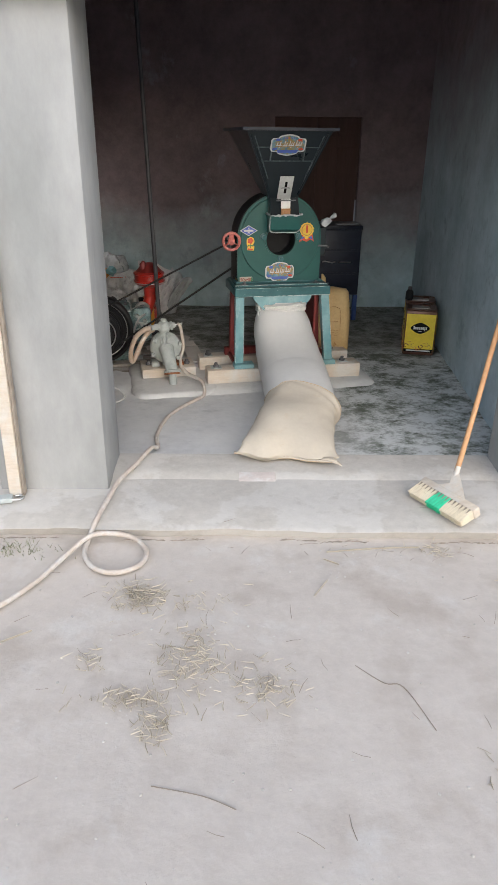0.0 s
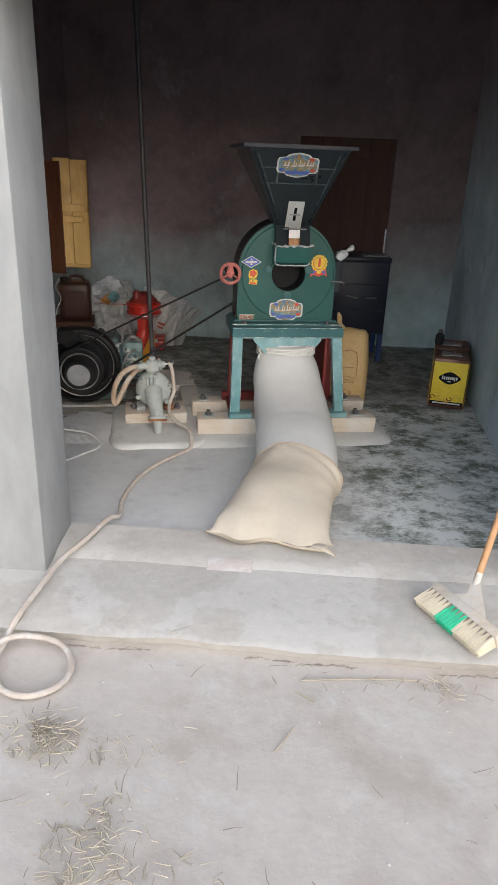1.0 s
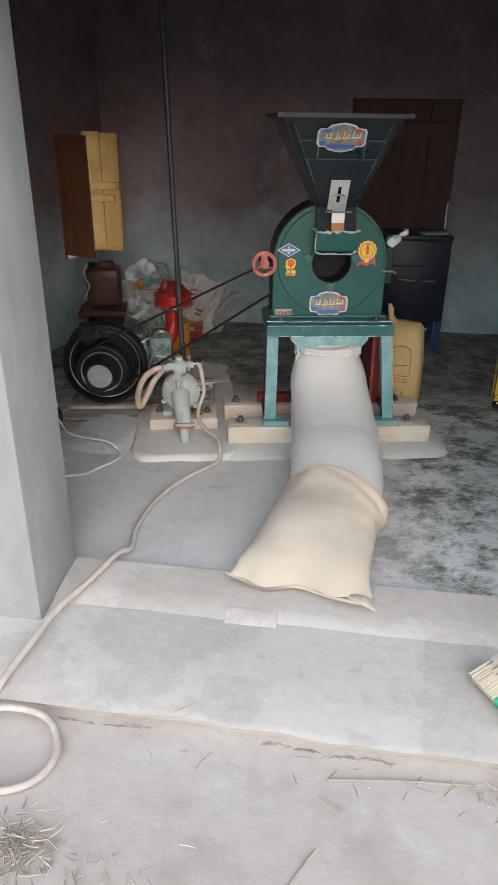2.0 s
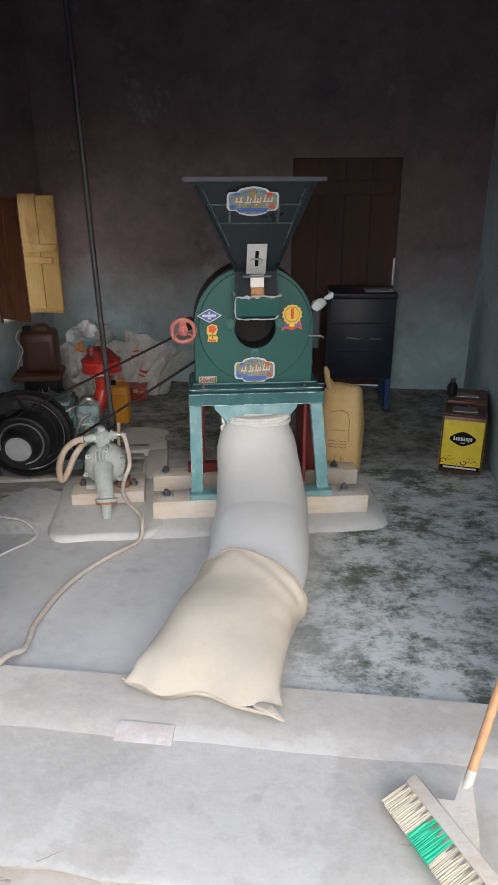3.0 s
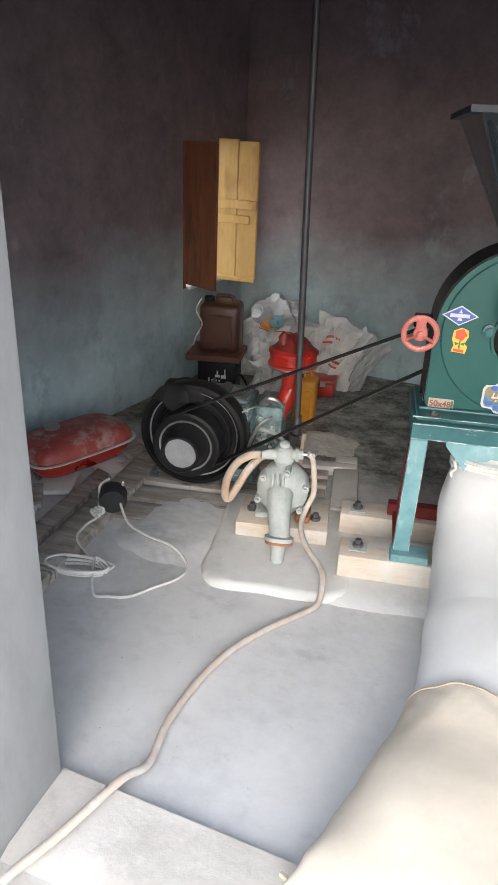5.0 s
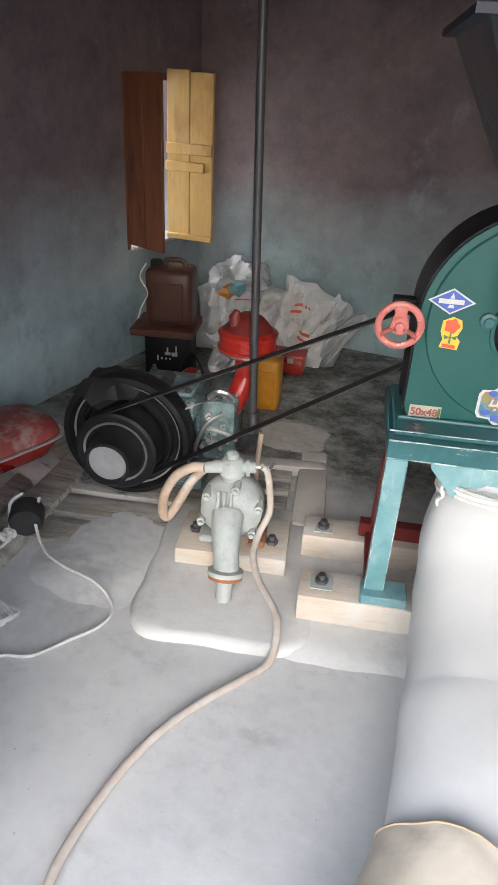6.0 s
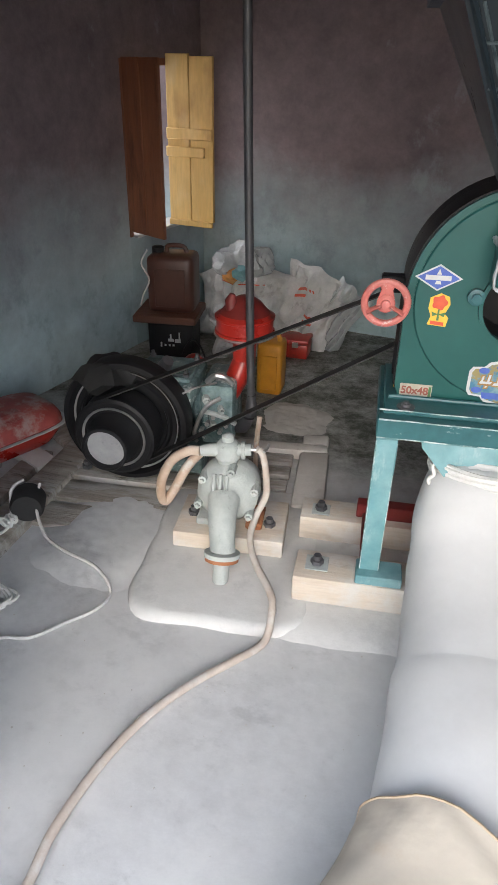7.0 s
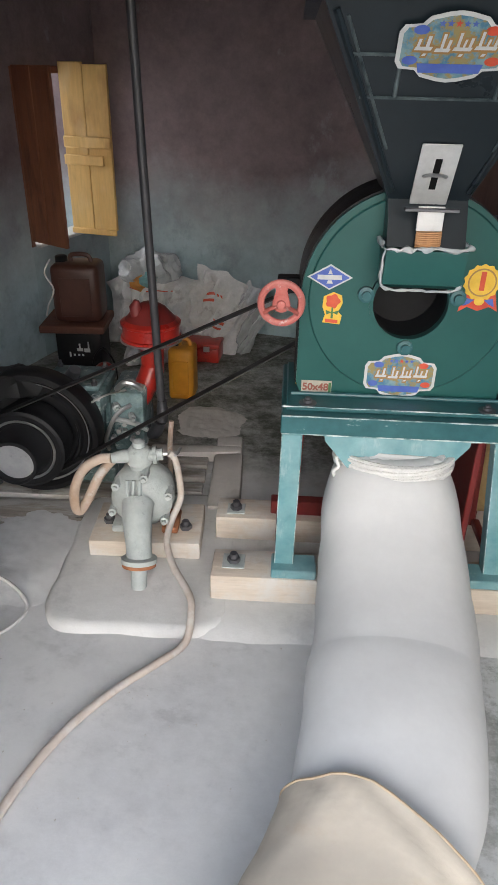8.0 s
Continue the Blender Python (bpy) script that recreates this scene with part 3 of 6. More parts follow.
def shutter(name, m, planks, width, material, label, ledges):
    """A ledged plank leaf, hinged on its local z axis, ledges on the -y side."""
    s = thing(name, label, "shutter", m, kind="structure")
    h = WZ1 - WZ0 - 0.02
    w = width / len(planks)
    for k, (lo, hi) in enumerate(planks):
        part("plank", boxed(k * w + 0.002, (k + 1) * w - 0.002, 0, 0.02, lo, h + hi, 0.003), material, s)
    for x0, x1, z, dz in ledges:
        part("ledge", boxed(x0, x1, -0.018, -0.001, z, z + dz, 0.004), material, s)
    return s


shutter("shutter", pose(-1.580, 6.140, WZ0 + 0.0, 0, 0, -22), ((0.0, 0.025), (0.0, 0.025)), 0.271, REDWOOD, "open brown-stained wooden window shutter, in shade", ())
shutter("shutter", pose(-1.515, 6.465, WZ0 - 0.01, 0, 0, -3), ((0.0, 0.055), (0.025, 0.045)), 0.275, YELLOWWOOD,
        "open yellow pine window shutter with nailed ledges, lit from outside", ((0.005, 0.275, 0.44, 0.055), (0.0, 0.23, 0.355, 0.05), (0.005, 0.275, 0.0, 0.03)))

# ---- footings ----
def footing(name, x0, x1, y0, y1, h, inset, m, label, material=DUSTED, soft=0):
    bm = B()
    n = 20
    rings = []
    for z, k in (((-0.03, -0.01), (0.003, 0.0), (h * 0.6, 0.007), (h * 0.92, 0.016), (h, 0.03)) if soft else ((-0.03, 0.0), (h * 0.55, inset * 0.45), (h * 0.93, inset * 0.8), (h, inset * 1.15))):
        cx, cy, hx, hy = (x0 + x1) / 2, (y0 + y1) / 2, (x1 - x0) / 2 - k, (y1 - y0) / 2 - k
        ring = []
        for i in range(4 * n):
            a = 2 * math.pi * i / (4 * n)
            ca, sa = math.cos(a), math.sin(a)
            p = 7 if soft else 9
            r = (abs(ca) ** p + abs(sa) ** p) ** (-1 / p)
            ring.append((cx + hx * r * ca, cy + hy * r * sa))
        rings.append([(x + 0.012 * noise.noise((x * 7, y * 7, z)), y + 0.012 * noise.noise((x * 7, y * 7, 4 + z)), z) for x, y in ring])
    loft(bm, rings)
    return solid(name, bm, material, label, "plinth", m, kind="structure", smooth=50)


MILL = pose(0.385, 4.71, 0, 0, 0, 11)
footing("plinth_mill", -0.68, 0.68, -0.36, 0.44, 0.026, 0.14, MILL, "low rough concrete footing white with flour")
PUMP_AT = pose(-0.36, 4.62, 0, 0, 0, 13)
footing("plinth_pump", -0.275, 0.30, -0.365, 0.36, 0.0277, 0.03, PUMP_AT, "low worn concrete block white with flour under the pump", soft=1)
# raised kerb round a small pit behind the pump
kerb = B()
for a in ((-0.06, 0.06, -0.26, 0.125), (-0.055, 0.055, 0.195, 0.28), (-0.33, 0.055, 0.127, 0.193)):
    box(kerb, a[0], a[1], a[2], a[3], -0.02, 0.044, 0.012, 2)
rough_up(kerb, 0.008, 9)
solid("plinth_pit", kerb, APRON, "worn concrete kerb round a shallow pit", "kerb", pose(-0.243, 5.17, 0, 0, 0, 13), kind="structure")

def dust(name, x0, x1, y0, y1, m, label, thick, material=DUSTED, kind="stuff", rough=1.0):
    """A thin drift that thins out raggedly into the floor."""
    def height(x, y):
        u, v = 2 * (x - x0) / (x1 - x0) - 1, 2 * (y - y0) / (y1 - y0) - 1
        edge = 1 - (abs(u) ** 3 + abs(v) ** 3) ** (1 / 3)
        return thick * min(1.0, 2.2 * edge) - 0.008 + rough * min(1.0, 0.15 + 3.5 * max(edge, 0.0)) * (0.011 * noise.noise((x * 4, y * 4, 7)) + 0.009 * noise.noise((x * 13, y * 13, 2)) + 0.005 * noise.noise((x * 34, y * 34, 5)))
    return solid(name, slab_grid(x0, x1, y0, y1, 110, 70, height), material, label, "flour dust" if kind == "stuff" else "slab", m, kind=kind)


dust("floor_slab_edge", -1.03, -0.50, 4.22, 4.88, pose(0, 0, 0), "rough broken edge of the cement slab over the sleepers", 0.028, FLOOR, "structure", 0.4)

# ---- flour mill ----
mill = thing("flour_mill", "dark green flour mill on a teal frame with tall hopper", "flour mill", MILL)
CX, CZ, R = -0.011, 0.93, 0.277
arch = [(CX - R, 0.655), (CX + R, 0.655)] + [(CX + R * math.cos(a), CZ + R * math.sin(a)) for a in (math.pi * k / 40 for k in range(41))]
HOLE = (-0.006, 0.925, 0.098)


def to_edge(points, n=72):
    """Points of a closed outline, one for each of n even directions from the feed hole."""
    out = []
    for k in range(n):
        a = 2 * math.pi * k / n
        dx, dz = math.cos(a), math.sin(a)
        best = None
        for (x0, z0), (x1, z1) in zip(points, points[1:] + points[:1]):
            ex, ez = x1 - x0, z1 - z0
            det = dx * -ez + ex * dz
            if abs(det) < 1e-12:
                continue
            rx, rz = x0 - HOLE[0], z0 - HOLE[1]
            s, u = (rx * -ez + ex * rz) / det, (dx * rz - dz * rx) / det
            if s > 0 and -1e-6 <= u <= 1 + 1e-6:
                best = s if best is None else max(best, s)
        out.append((HOLE[0] + dx * best, HOLE[1] + dz * best))
    return out


def holed(points, y0, y1, r):
    """An outline thickened along y with the round feed hole through it."""
    edge = to_edge(points)
    eye_ = [(HOLE[0] + r * math.cos(2 * math.pi * k / 72), HOLE[1] + r * math.sin(2 * math.pi * k / 72)) for k in range(72)]
    return loft(B(), [[(x, y, z) for x, z in q] for q, y in ((edge, y0), (edge, y1), (eye_, y1), (eye_, y0))], caps=False, closed=True)


wide = [(CX + (x - CX) * 1.015, z if z < 0.7 else CZ + (z - CZ) * 1.015) for x, z in arch]
part("casing", holed(wide, 0.012, 0.14, 0.10), BLACK, mill, "black-painted mill casing")
part("casing_back", prism(B(), wide, 0.1405, 0.20), BLACK, mill, "black-painted rear casing plate")
part("front_plate", holed(arch, -0.006, 0.0115, 0.098), GREEN, mill, "dark green enamelled front plate")
cover = B()
rin, rout = 0.105, 0.262
lathe(cover, [(rin, 0.0), (rin, 0.008), (rout - 0.004, 0.008), (rout, 0.004), (rout, 0.0), (rin, 0.0)], 64, Matrix.Translation((CX + 0.004, -0.006, CZ)) @ pose(0, 0, 0, 90), caps=False)
part("cover_disc", cover, GREEN, mill, "round green cover with a raised edge")
part("eye_rim", lathe(B(), [(0.096, 0.0), (0.096, 0.016), (0.106, 0.016), (0.106, 0.0)], 40, Matrix.Translation((HOLE[0], -0.006, HOLE[1])) @ pose(0, 0, 0, 90), caps=False), GREEN, mill)
for a in (-90, 170, 10):
    x, z = HOLE[0] + 0.118 * math.cos(radians(a)), HOLE[1] + 0.118 * math.sin(radians(a))
    lug = lathe(B(), [(0.021, 0.0), (0.021, 0.016), (0.012, 0.018), (0.012, 0.028)], 10, Matrix.Translation((x, -0.012, z)) @ pose(0, 0, 0, 90))
    part("cover_bolt", lug, TEALRAIL, mill)

# table, legs and rails
def bar(name, x0, x1, y0, y1, z0, z1, material, label="", bevel=0.004):
    return part(name, boxed(x0, x1, y0, y1, z0, z1, bevel), material, mill, label)


bar("front_rail", -0.325, 0.31, -0.13, -0.075, 0.587, 0.643, TEALRAIL, "chipped teal angle-iron rail")
bar("side_rail", -0.325, -0.275, -0.073, 0.24, 0.587, 0.641, TEALRAIL)
bar("side_rail", 0.26, 0.31, -0.073, 0.24, 0.587, 0.641, TEALRAIL)
bar("rear_rail", -0.273, 0.258, 0.19, 0.24, 0.587, 0.641, DARKRED, "dull red rear rail")
part("base_plate", boxed(-0.312, 0.298, -0.10, 0.22, 0.6435, 0.656, 0.004), TEALRAIL, mill)
part("base_flange", tube(B(), [(-0.30, -0.022, 0.661), (0.285, -0.022, 0.661)], 0.006, 8), TEALRAIL, mill)
for x in (-0.255, 0.225):
    b = lathe(B(), [(0.024, 0.656), (0.024, 0.660), (0.012, 0.660), (0.012, 0.668), (0.007, 0.668), (0.007, 0.674)], 10)
    bmesh.ops.translate(b, vec=(x, -0.075, 0), verts=b.verts[:])
    part("base_bolt", b, DARKSTEEL, mill)


# pale strips show chipped paint and paint in the edge highlights
for z, y in ((0.642, -0.1295), (0.589, -0.1295), (0.656, -0.0985)):
    edge = [(-0.322 + 0.0315 * k, y + 0.001 * noise.noise((k * 0.7, z * 9, 1)), z + 0.001 * noise.noise((k * 0.9, z * 9, 4))) for k in range(21)]
    part("worn_edge", tube(B(), edge, [0.0016 + 0.0022 * max(0.0, noise.noise((k * 0.8, z * 30, 2))) for k in range(21)], 6), WORNGLINT, mill, "chipped pale edge of the rail with its highlight painted in")


def leg(xt, xb, y, material, label=""):
    b = B()
    w, d = 0.056, 0.05
    rings = []
    for z, x in ((0.586, xt), (0.112, xb)):
        rings.append([(x - w / 2, y - d / 2, z), (x + w / 2, y - d / 2, z), (x + w / 2, y + d / 2, z), (x - w / 2, y + d / 2, z)])
    loft(b, rings)
    bmesh.ops.bevel(b, geom=b.edges[:], offset=0.003, segments=1, affect="EDGES")
    lg = part("leg", b, material, mill, label)
    if material == TEAL:
        for s in (-1, 1):
            part("worn_edge", tube(B(), [(xt + s * w / 2 + (xb - xt) * k / 12 - s * 0.001, y - d / 2 + 0.001, 0.580 - 0.455 * k / 12) for k in range(13)], [0.0012 + 0.002 * max(0.0, noise.noise((k * 0.9, s * 3 + xt * 9, 2))) for k in range(13)], 6), WORNGLINT, lg)


leg(-0.293, -0.297, -0.105, TEAL, "worn pale teal angle-iron leg")
leg(0.275, 0.325, -0.105, TEAL, "worn pale teal angle-iron leg")
leg(-0.272, -0.284, 0.19, DARKRED, "dull red rear leg")
leg(0.29, 0.315, 0.19, DARKRED, "dull red rear leg")
bar("foot_bar", -0.334, -0.20, -0.165, -0.08, 0.1165, 0.148, TEAL, "teal foot plate")
bar("foot_bar", 0.21, 0.365, -0.165, -0.08, 0.1165, 0.148, TEAL, "teal foot plate")
bar("cross_bar", -0.345, 0.345, 0.17, 0.215, 0.1165, 0.170, DARKRED, "dull red cross bar on the rear timber")
bar("side_bar", -0.325, -0.300, -0.07, 0.168, 0.1165, 0.142, DARKRED)
bar("side_bar", 0.330, 0.355, -0.07, 0.168, 0.1165, 0.142, DARKRED)
part("belt_guard", boxed(0.225, 0.245, -0.06, 0.18, 0.15, 0.585, 0.004), DARKRED, mill, "dull red inner side panel")

# outlet funnel under the table
fun = B()
loft(fun, [[(CX - hw, y0, z), (CX + hw, y0, z), (CX + hw, y1, z), (CX - hw, y1, z)] for z, hw, y0, y1 in ((0.5865, 0.195, -0.128, 0.11), (0.572, 0.193, -0.130, 0.11), (0.49, 0.118, -0.150, 0.02))])
part("outlet_funnel", fun, TEAL, mill, "pale teal sheet-metal outlet funnel", 20)

# hopper
HX = -0.033
top_f, top_b, bot_f, bot_b = -0.285, 0.33, -0.055, 0.12
hop = B()


def hring(z, k, grow=0.0):
    hw = 0.092 + (0.252 - 0.092) * k + grow
    yf, yb = bot_f + (top_f - bot_f) * k - grow, bot_b + (top_b - bot_b) * k + grow
    cx = -0.006 + (HX + 0.006) * k
    return [(cx - hw, yf, z), (cx + hw, yf, z), (cx + hw, yb, z), (cx - hw, yb, z)]


loft(hop, [hring(1.185, 0.0), hring(1.562, 1.0), hring(1.562, 1.0, -0.006), hring(1.20, 0.03, -0.006)], caps=False)
hopper = part("hopper", hop, BLACKGREEN, mill, "dark enamelled sheet-metal hopper", 20)
rim = B()
for a, b in ((0, 1), (1, 2), (2, 3), (3, 0)):
    o, i = hring(1.0, 1.0, 0.03), hring(1.0, 1.0, -0.004)
    lo, hi = 1.5625, 1.579
    q = [o[a], o[b], i[b], i[a]]
    loft(rim, [[(x, y, lo) for x, y, _ in q], [(x, y, hi) for x, y, _ in q]])
part("rim", rim, BLUEMETAL, hopper, "dark angle-iron hopper rim", 20)


def on_hopper(x, z, out=0.0):
    """A point of the hopper's sloping front."""
    k = (z - 1.185) / (1.562 - 1.185)
    return Vector((x, bot_f + (top_f - bot_f) * k, z)) + out * Vector((0, -0.854, -0.521))


def hrib(name, x0, z0, x1, z1, w=0.0045):
    part(name, tube(B(), [on_hopper(x0, z0, 0.001), on_hopper(x1, z1, 0.001)], w, 6, flat=0.8), RIBGLINT if name == "rib" and w < 0.007 else BLACKGREEN, hopper)


hrib("rib", HX - 0.195, 1.475, HX + 0.195, 1.475)
hrib("rib", HX - 0.165, 1.400, HX + 0.165, 1.400)
hrib("rib", HX - 0.095, 1.475, HX - 0.095, 1.400)
hrib("rib", HX + 0.105, 1.475, HX + 0.105, 1.400)
for s in (-1, 1):
    hrib("rib", HX + s * 0.228, 1.545, -0.006 + s * 0.088, 1.205, 0.008)
    hrib("rib", HX + s * 0.205, 1.535, -0.01 + s * 0.115, 1.30, 0.004)
part("neck", loft(B(), [hring(1.186, 0.0, 0.001), [(-0.096, -0.075, 1.14), (0.088, -0.075, 1.14), (0.088, 0.03, 1.14), (-0.096, 0.03, 1.14)], [(-0.096, -0.10, 1.085), (0.088, -0.10, 1.085), (0.088, 0.03, 1.085), (-0.096, 0.03, 1.085)]]), BLACKGREEN, mill, "dark throat below the hopper", 20)
GATE = Matrix.Translation(on_hopper(-0.007, 1.247, 0.004)) @ pose(0, 0, 0, 31)
slide = part("gate_plate", boxed(-0.043, 0.043, -0.004, 0.0, -0.08, 0.08, 0.001, m=GATE), ZINC, mill, "bright galvanised gate plate with a slot")
part("slot", boxed(-0.007, 0.008, -0.0056, -0.0045, -0.035, 0.045, 0.0004, m=GATE), BLACKPRINT, slide)
part("gate_screw", tube(B(), [GATE @ Vector(p) for p in ((-0.026, -0.006, 0.0), (-0.013, -0.011, 0.008), (0.0, -0.013, 0.009), (0.013, -0.011, 0.008), (0.026, -0.006, 0.0))], 0.0045, 6), STEEL, slide)
part("gate_tongue", boxed(-0.035, 0.025, -0.112, -0.108, 1.125, 1.180, 0.001), ZINC, mill)
part("gate_bar", boxed(-0.068, 0.055, -0.128, -0.1125, 1.170, 1.177, 0.001), DARKSTEEL, mill)
part("spring", tube(B(), [(-0.004 + 0.028 * math.cos(a), -0.112 + 0.012 * math.sin(a), 1.088 + 0.036 * a / 50) for a in (0.4 * k for k in range(126))], 0.0028, 5), STICK, mill, "tan coil of twine round the gate tongue")
chute = B()
outl = [(-0.128, 1.082), (-0.128, 1.07), (-0.108, 0.998), (-0.075, 0.982), (0.0, 0.982), (0.0, 1.082)]
loft(chute, [[(x, y, z) for y, z in outl] for x in (-0.098, 0.090)])
ch = part("feed_chute", chute, GREEN, mill, "dark green feed chute", 20)
crust = [(-0.104, -0.02, 1.086), (-0.106, -0.07, 1.09), (-0.104, -0.124, 1.088), (-0.05, -0.130, 1.086), (0.01, -0.129, 1.088), (0.06, -0.130, 1.087), (0.096, -0.126, 1.092), (0.097, -0.07, 1.09), (0.095, -0.02, 1.086)]
line = smooth_line(crust, 8)
part("flour_crust", rough_up(tube(B(), line, [0.0035 + 0.006 * abs(noise.noise(p * 40)) for p in line], 7), 0.007, 60), FILM, ch, "pale cobwebby crust of flour on the chute edge")
line = smooth_line([(-0.101, -0.125, 1.085), (-0.104, -0.118, 1.05), (-0.102, -0.108, 1.01), (-0.087, -0.098, 0.985), (0.0, -0.096, 0.981), (0.07, -0.098, 0.982), (0.091, -0.106, 0.998)], 6)
part("flour_crust", rough_up(tube(B(), line, [0.0025 + 0.004 * abs(noise.noise(p * 35)) for p in line], 6), 0.003, 70), FILM, ch, "thin pale crust of flour")

# handwheel
hw = part("handwheel", tube(B(), [(-0.338 + 0.052 * math.cos(a), -0.066, 0.928 + 0.052 * math.sin(a)) for a in (2 * math.pi * k / 32 for k in range(32))], 0.0092, 8, closed=True), PINKRED, mill, "small worn red handwheel")
part("hub", lathe(B(), [(0.020, -0.014), (0.023, 0.006), (0.019, 0.010), (0.012, 0.012), (0.010, 0.018), (0.005, 0.02)], 18, Matrix.Translation((-0.338, -0.066, 0.928)) @ pose(0, 0, 0, 90)), PINKRED, hw)
for a in (90, 210, 330):
    d = Vector((math.cos(radians(a)), 0, math.sin(radians(a))))
    c = Vector((-0.338, -0.066, 0.928))
    part("spoke", tube(B(), [c + d * 0.012, c + d * 0.032, c + d * 0.05], [0.020, 0.014, 0.021], 8, flat=0.3), PINKRED, hw)
part("wheel_shaft", tube(B(), [(-0.338, -0.06, 0.928), (-0.338, 0.16, 0.928)], 0.009, 8), DARKSTEEL, mill)
part("wheel_bracket", boxed(-0.352, -0.28, 0.10, 0.14, 0.905, 0.95, 0.004), BLACK, mill)
part("pulley", lathe(B(), [(0.02, -0.045), (0.064, -0.045), (0.064, -0.036), (0.056, -0.03), (0.056, 0.03), (0.064, 0.036), (0.064, 0.045), (0.02, 0.045)], 32, Matrix.Translation((0, 0.27, 0.95)) @ pose(0, 0, 0, 90)), DARKSTEEL, mill, "driven belt pulley")
part("main_shaft", tube(B(), [(0, 0.19, 0.95), (0, 0.36, 0.95)], 0.018, 12), STEEL, mill)
part("bearing_cap", boxed(-0.175, -0.125, 0.205, 0.26, 1.08, 1.150, 0.008, 2), AMBER, mill, "orange bearing cap behind the casing")
part("lever", tube(B(), [(0.245, -0.012, 0.885), (0.30, -0.03, 0.885), (0.315, -0.03, 0.875)], 0.006, 8), DARKSTEEL, mill)
part("side_bracket", boxed(0.262, 0.30, -0.005, 0.10, 0.82, 1.0, 0.004), BLACKGREEN, mill)
part("corner_tag", boxed(-0.2885, -0.287, 0.03, 0.075, 0.665, 0.725), GOLDPRINT, mill, "yellow warning tag")


# stickers
def flat(points, m, lift, material, parent, name="sticker", label=""):
    b = prism(B(), points, -lift - 0.0006, -lift, m)
    return part(name, b, material, parent, label, 0)


def cartouche(hx, hz):
    """The scalloped outline of the maker's badge."""
    top = [(-1, 0.42), (-0.92, 0.62), (-0.62, 0.66), (-0.5, 0.86), (-0.2, 0.98), (0, 1.02), (0.2, 0.98), (0.5, 0.86), (0.62, 0.66), (0.92, 0.62), (1, 0.42)]
    return [(x * hx, z * hz) for x, z in top] + [(x * hx, -z * hz) for x, z in reversed(top)]


def badge(cx, hx, hz, m, parent):
    """A scalloped multicolour badge; its writing becomes plain bars."""
    s = flat(cartouche(hx, hz), m, 0.001, WHITEPRINT, parent, "sticker", "scalloped white-edged badge sticker in blue, red and green")
    flat(cartouche(hx * 0.92, hz * 0.88), m, 0.0018, SKYPRINT, s, "field")
    bars = ((-0.70, -0.40, -0.06, 0.04), (-0.66, -0.61, 0.04, 0.26), (-0.50, -0.44, 0.04, 0.34), (-0.34, -0.08, -0.10, 0.0), (-0.24, -0.19, 0.0, 0.40), (-0.13, -0.08, 0.0, 0.24), (-0.02, 0.30, -0.06, 0.04), (0.04, 0.09, 0.04, 0.44), (0.15, 0.19, 0.04, 0.26), (0.25, 0.30, 0.04, 0.30), (0.36, 0.74, -0.02, 0.08), (0.42, 0.47, 0.08, 0.48), (0.56, 0.60, 0.08, 0.28), (0.69, 0.74, 0.08, 0.34), (-0.55, -0.49, -0.22, -0.15), (0.10, 0.16, -0.22, -0.15), (0.50, 0.56, -0.20, -0.13))
    for x0, x1, z0, z1 in bars:
        flat([(x0 * hx, z0 * hz), (x1 * hx, z0 * hz), ((x1 + 0.03) * hx, z1 * hz), ((x0 + 0.03) * hx, z1 * hz)], m, 0.0036, WHITEPRINT, s, "writing_bar")
        flat([((x0 - 0.03) * hx, (z0 - 0.07) * hz), ((x1 + 0.03) * hx, (z0 - 0.07) * hz), ((x1 + 0.06) * hx, (z1 + 0.05) * hz), (x0 * hx, (z1 + 0.05) * hz)], m, 0.0027, TANPRINT, s, "bar_shade")
    flat([(-0.55 * hx, -0.72 * hz), (0.55 * hx, -0.72 * hz), (0.6 * hx, -0.45 * hz), (-0.6 * hx, -0.45 * hz)], m, 0.0027, BLUEPRINT, s, "base_bar")
    for x, z, mm in ((-0.62, 0.5, BLUEPRINT), (0.62, 0.5, REDPRINT), (-0.74, -0.36, BLUEPRINT), (0.74, -0.36, REDPRINT)):
        flat([(x * hx + 0.14 * hx * math.cos(a), z * hz + 0.13 * hz * math.sin(a)) for a in (2 * math.pi * k / 12 for k in range(12))], m, 0.0027, mm, s, "oval")
    for x in (-0.28, -0.14, 0.0, 0.14, 0.28):
        star = [(x * hx + (0.065 if k % 2 == 0 else 0.028) * hx * math.sin(math.pi * k / 5), 0.68 * hz + (0.065 if k % 2 == 0 else 0.028) * hx * math.cos(math.pi * k / 5)) for k in range(10)]
        flat(star, m, 0.0027, REDPRINT if x == 0 else BLUEPRINT, s, "star")


badge(0, 0.096, 0.064, Matrix.Translation((-0.008, -0.0146, 0.722)), mill)
slope = math.degrees(math.atan2(top_f - bot_f, 1.562 - 1.185))
badge(0, 0.105, 0.066, Matrix.Translation(on_hopper(HX - 0.003, 1.492, 0.009)) @ pose(0, 0, 0, -slope), hopper)
dm = Matrix.Translation((-0.217, -0.0145, 0.985))
s1 = flat([(-0.058, 0), (0, -0.033), (0.058, 0), (0, 0.033)], dm, 0, WHITEPRINT, mill, "sticker", "white-edged blue diamond sticker")
flat([(-0.05, 0), (0, -0.0285), (0.05, 0), (0, 0.0285)], dm, 0.0009, BLUEPRINT, s1, "diamond_field")
flat([(-0.032, -0.006), (0.030, -0.006), (0.030, 0.006), (-0.032, 0.006)], dm, 0.0018, WHITEPRINT, s1, "writing_bar")
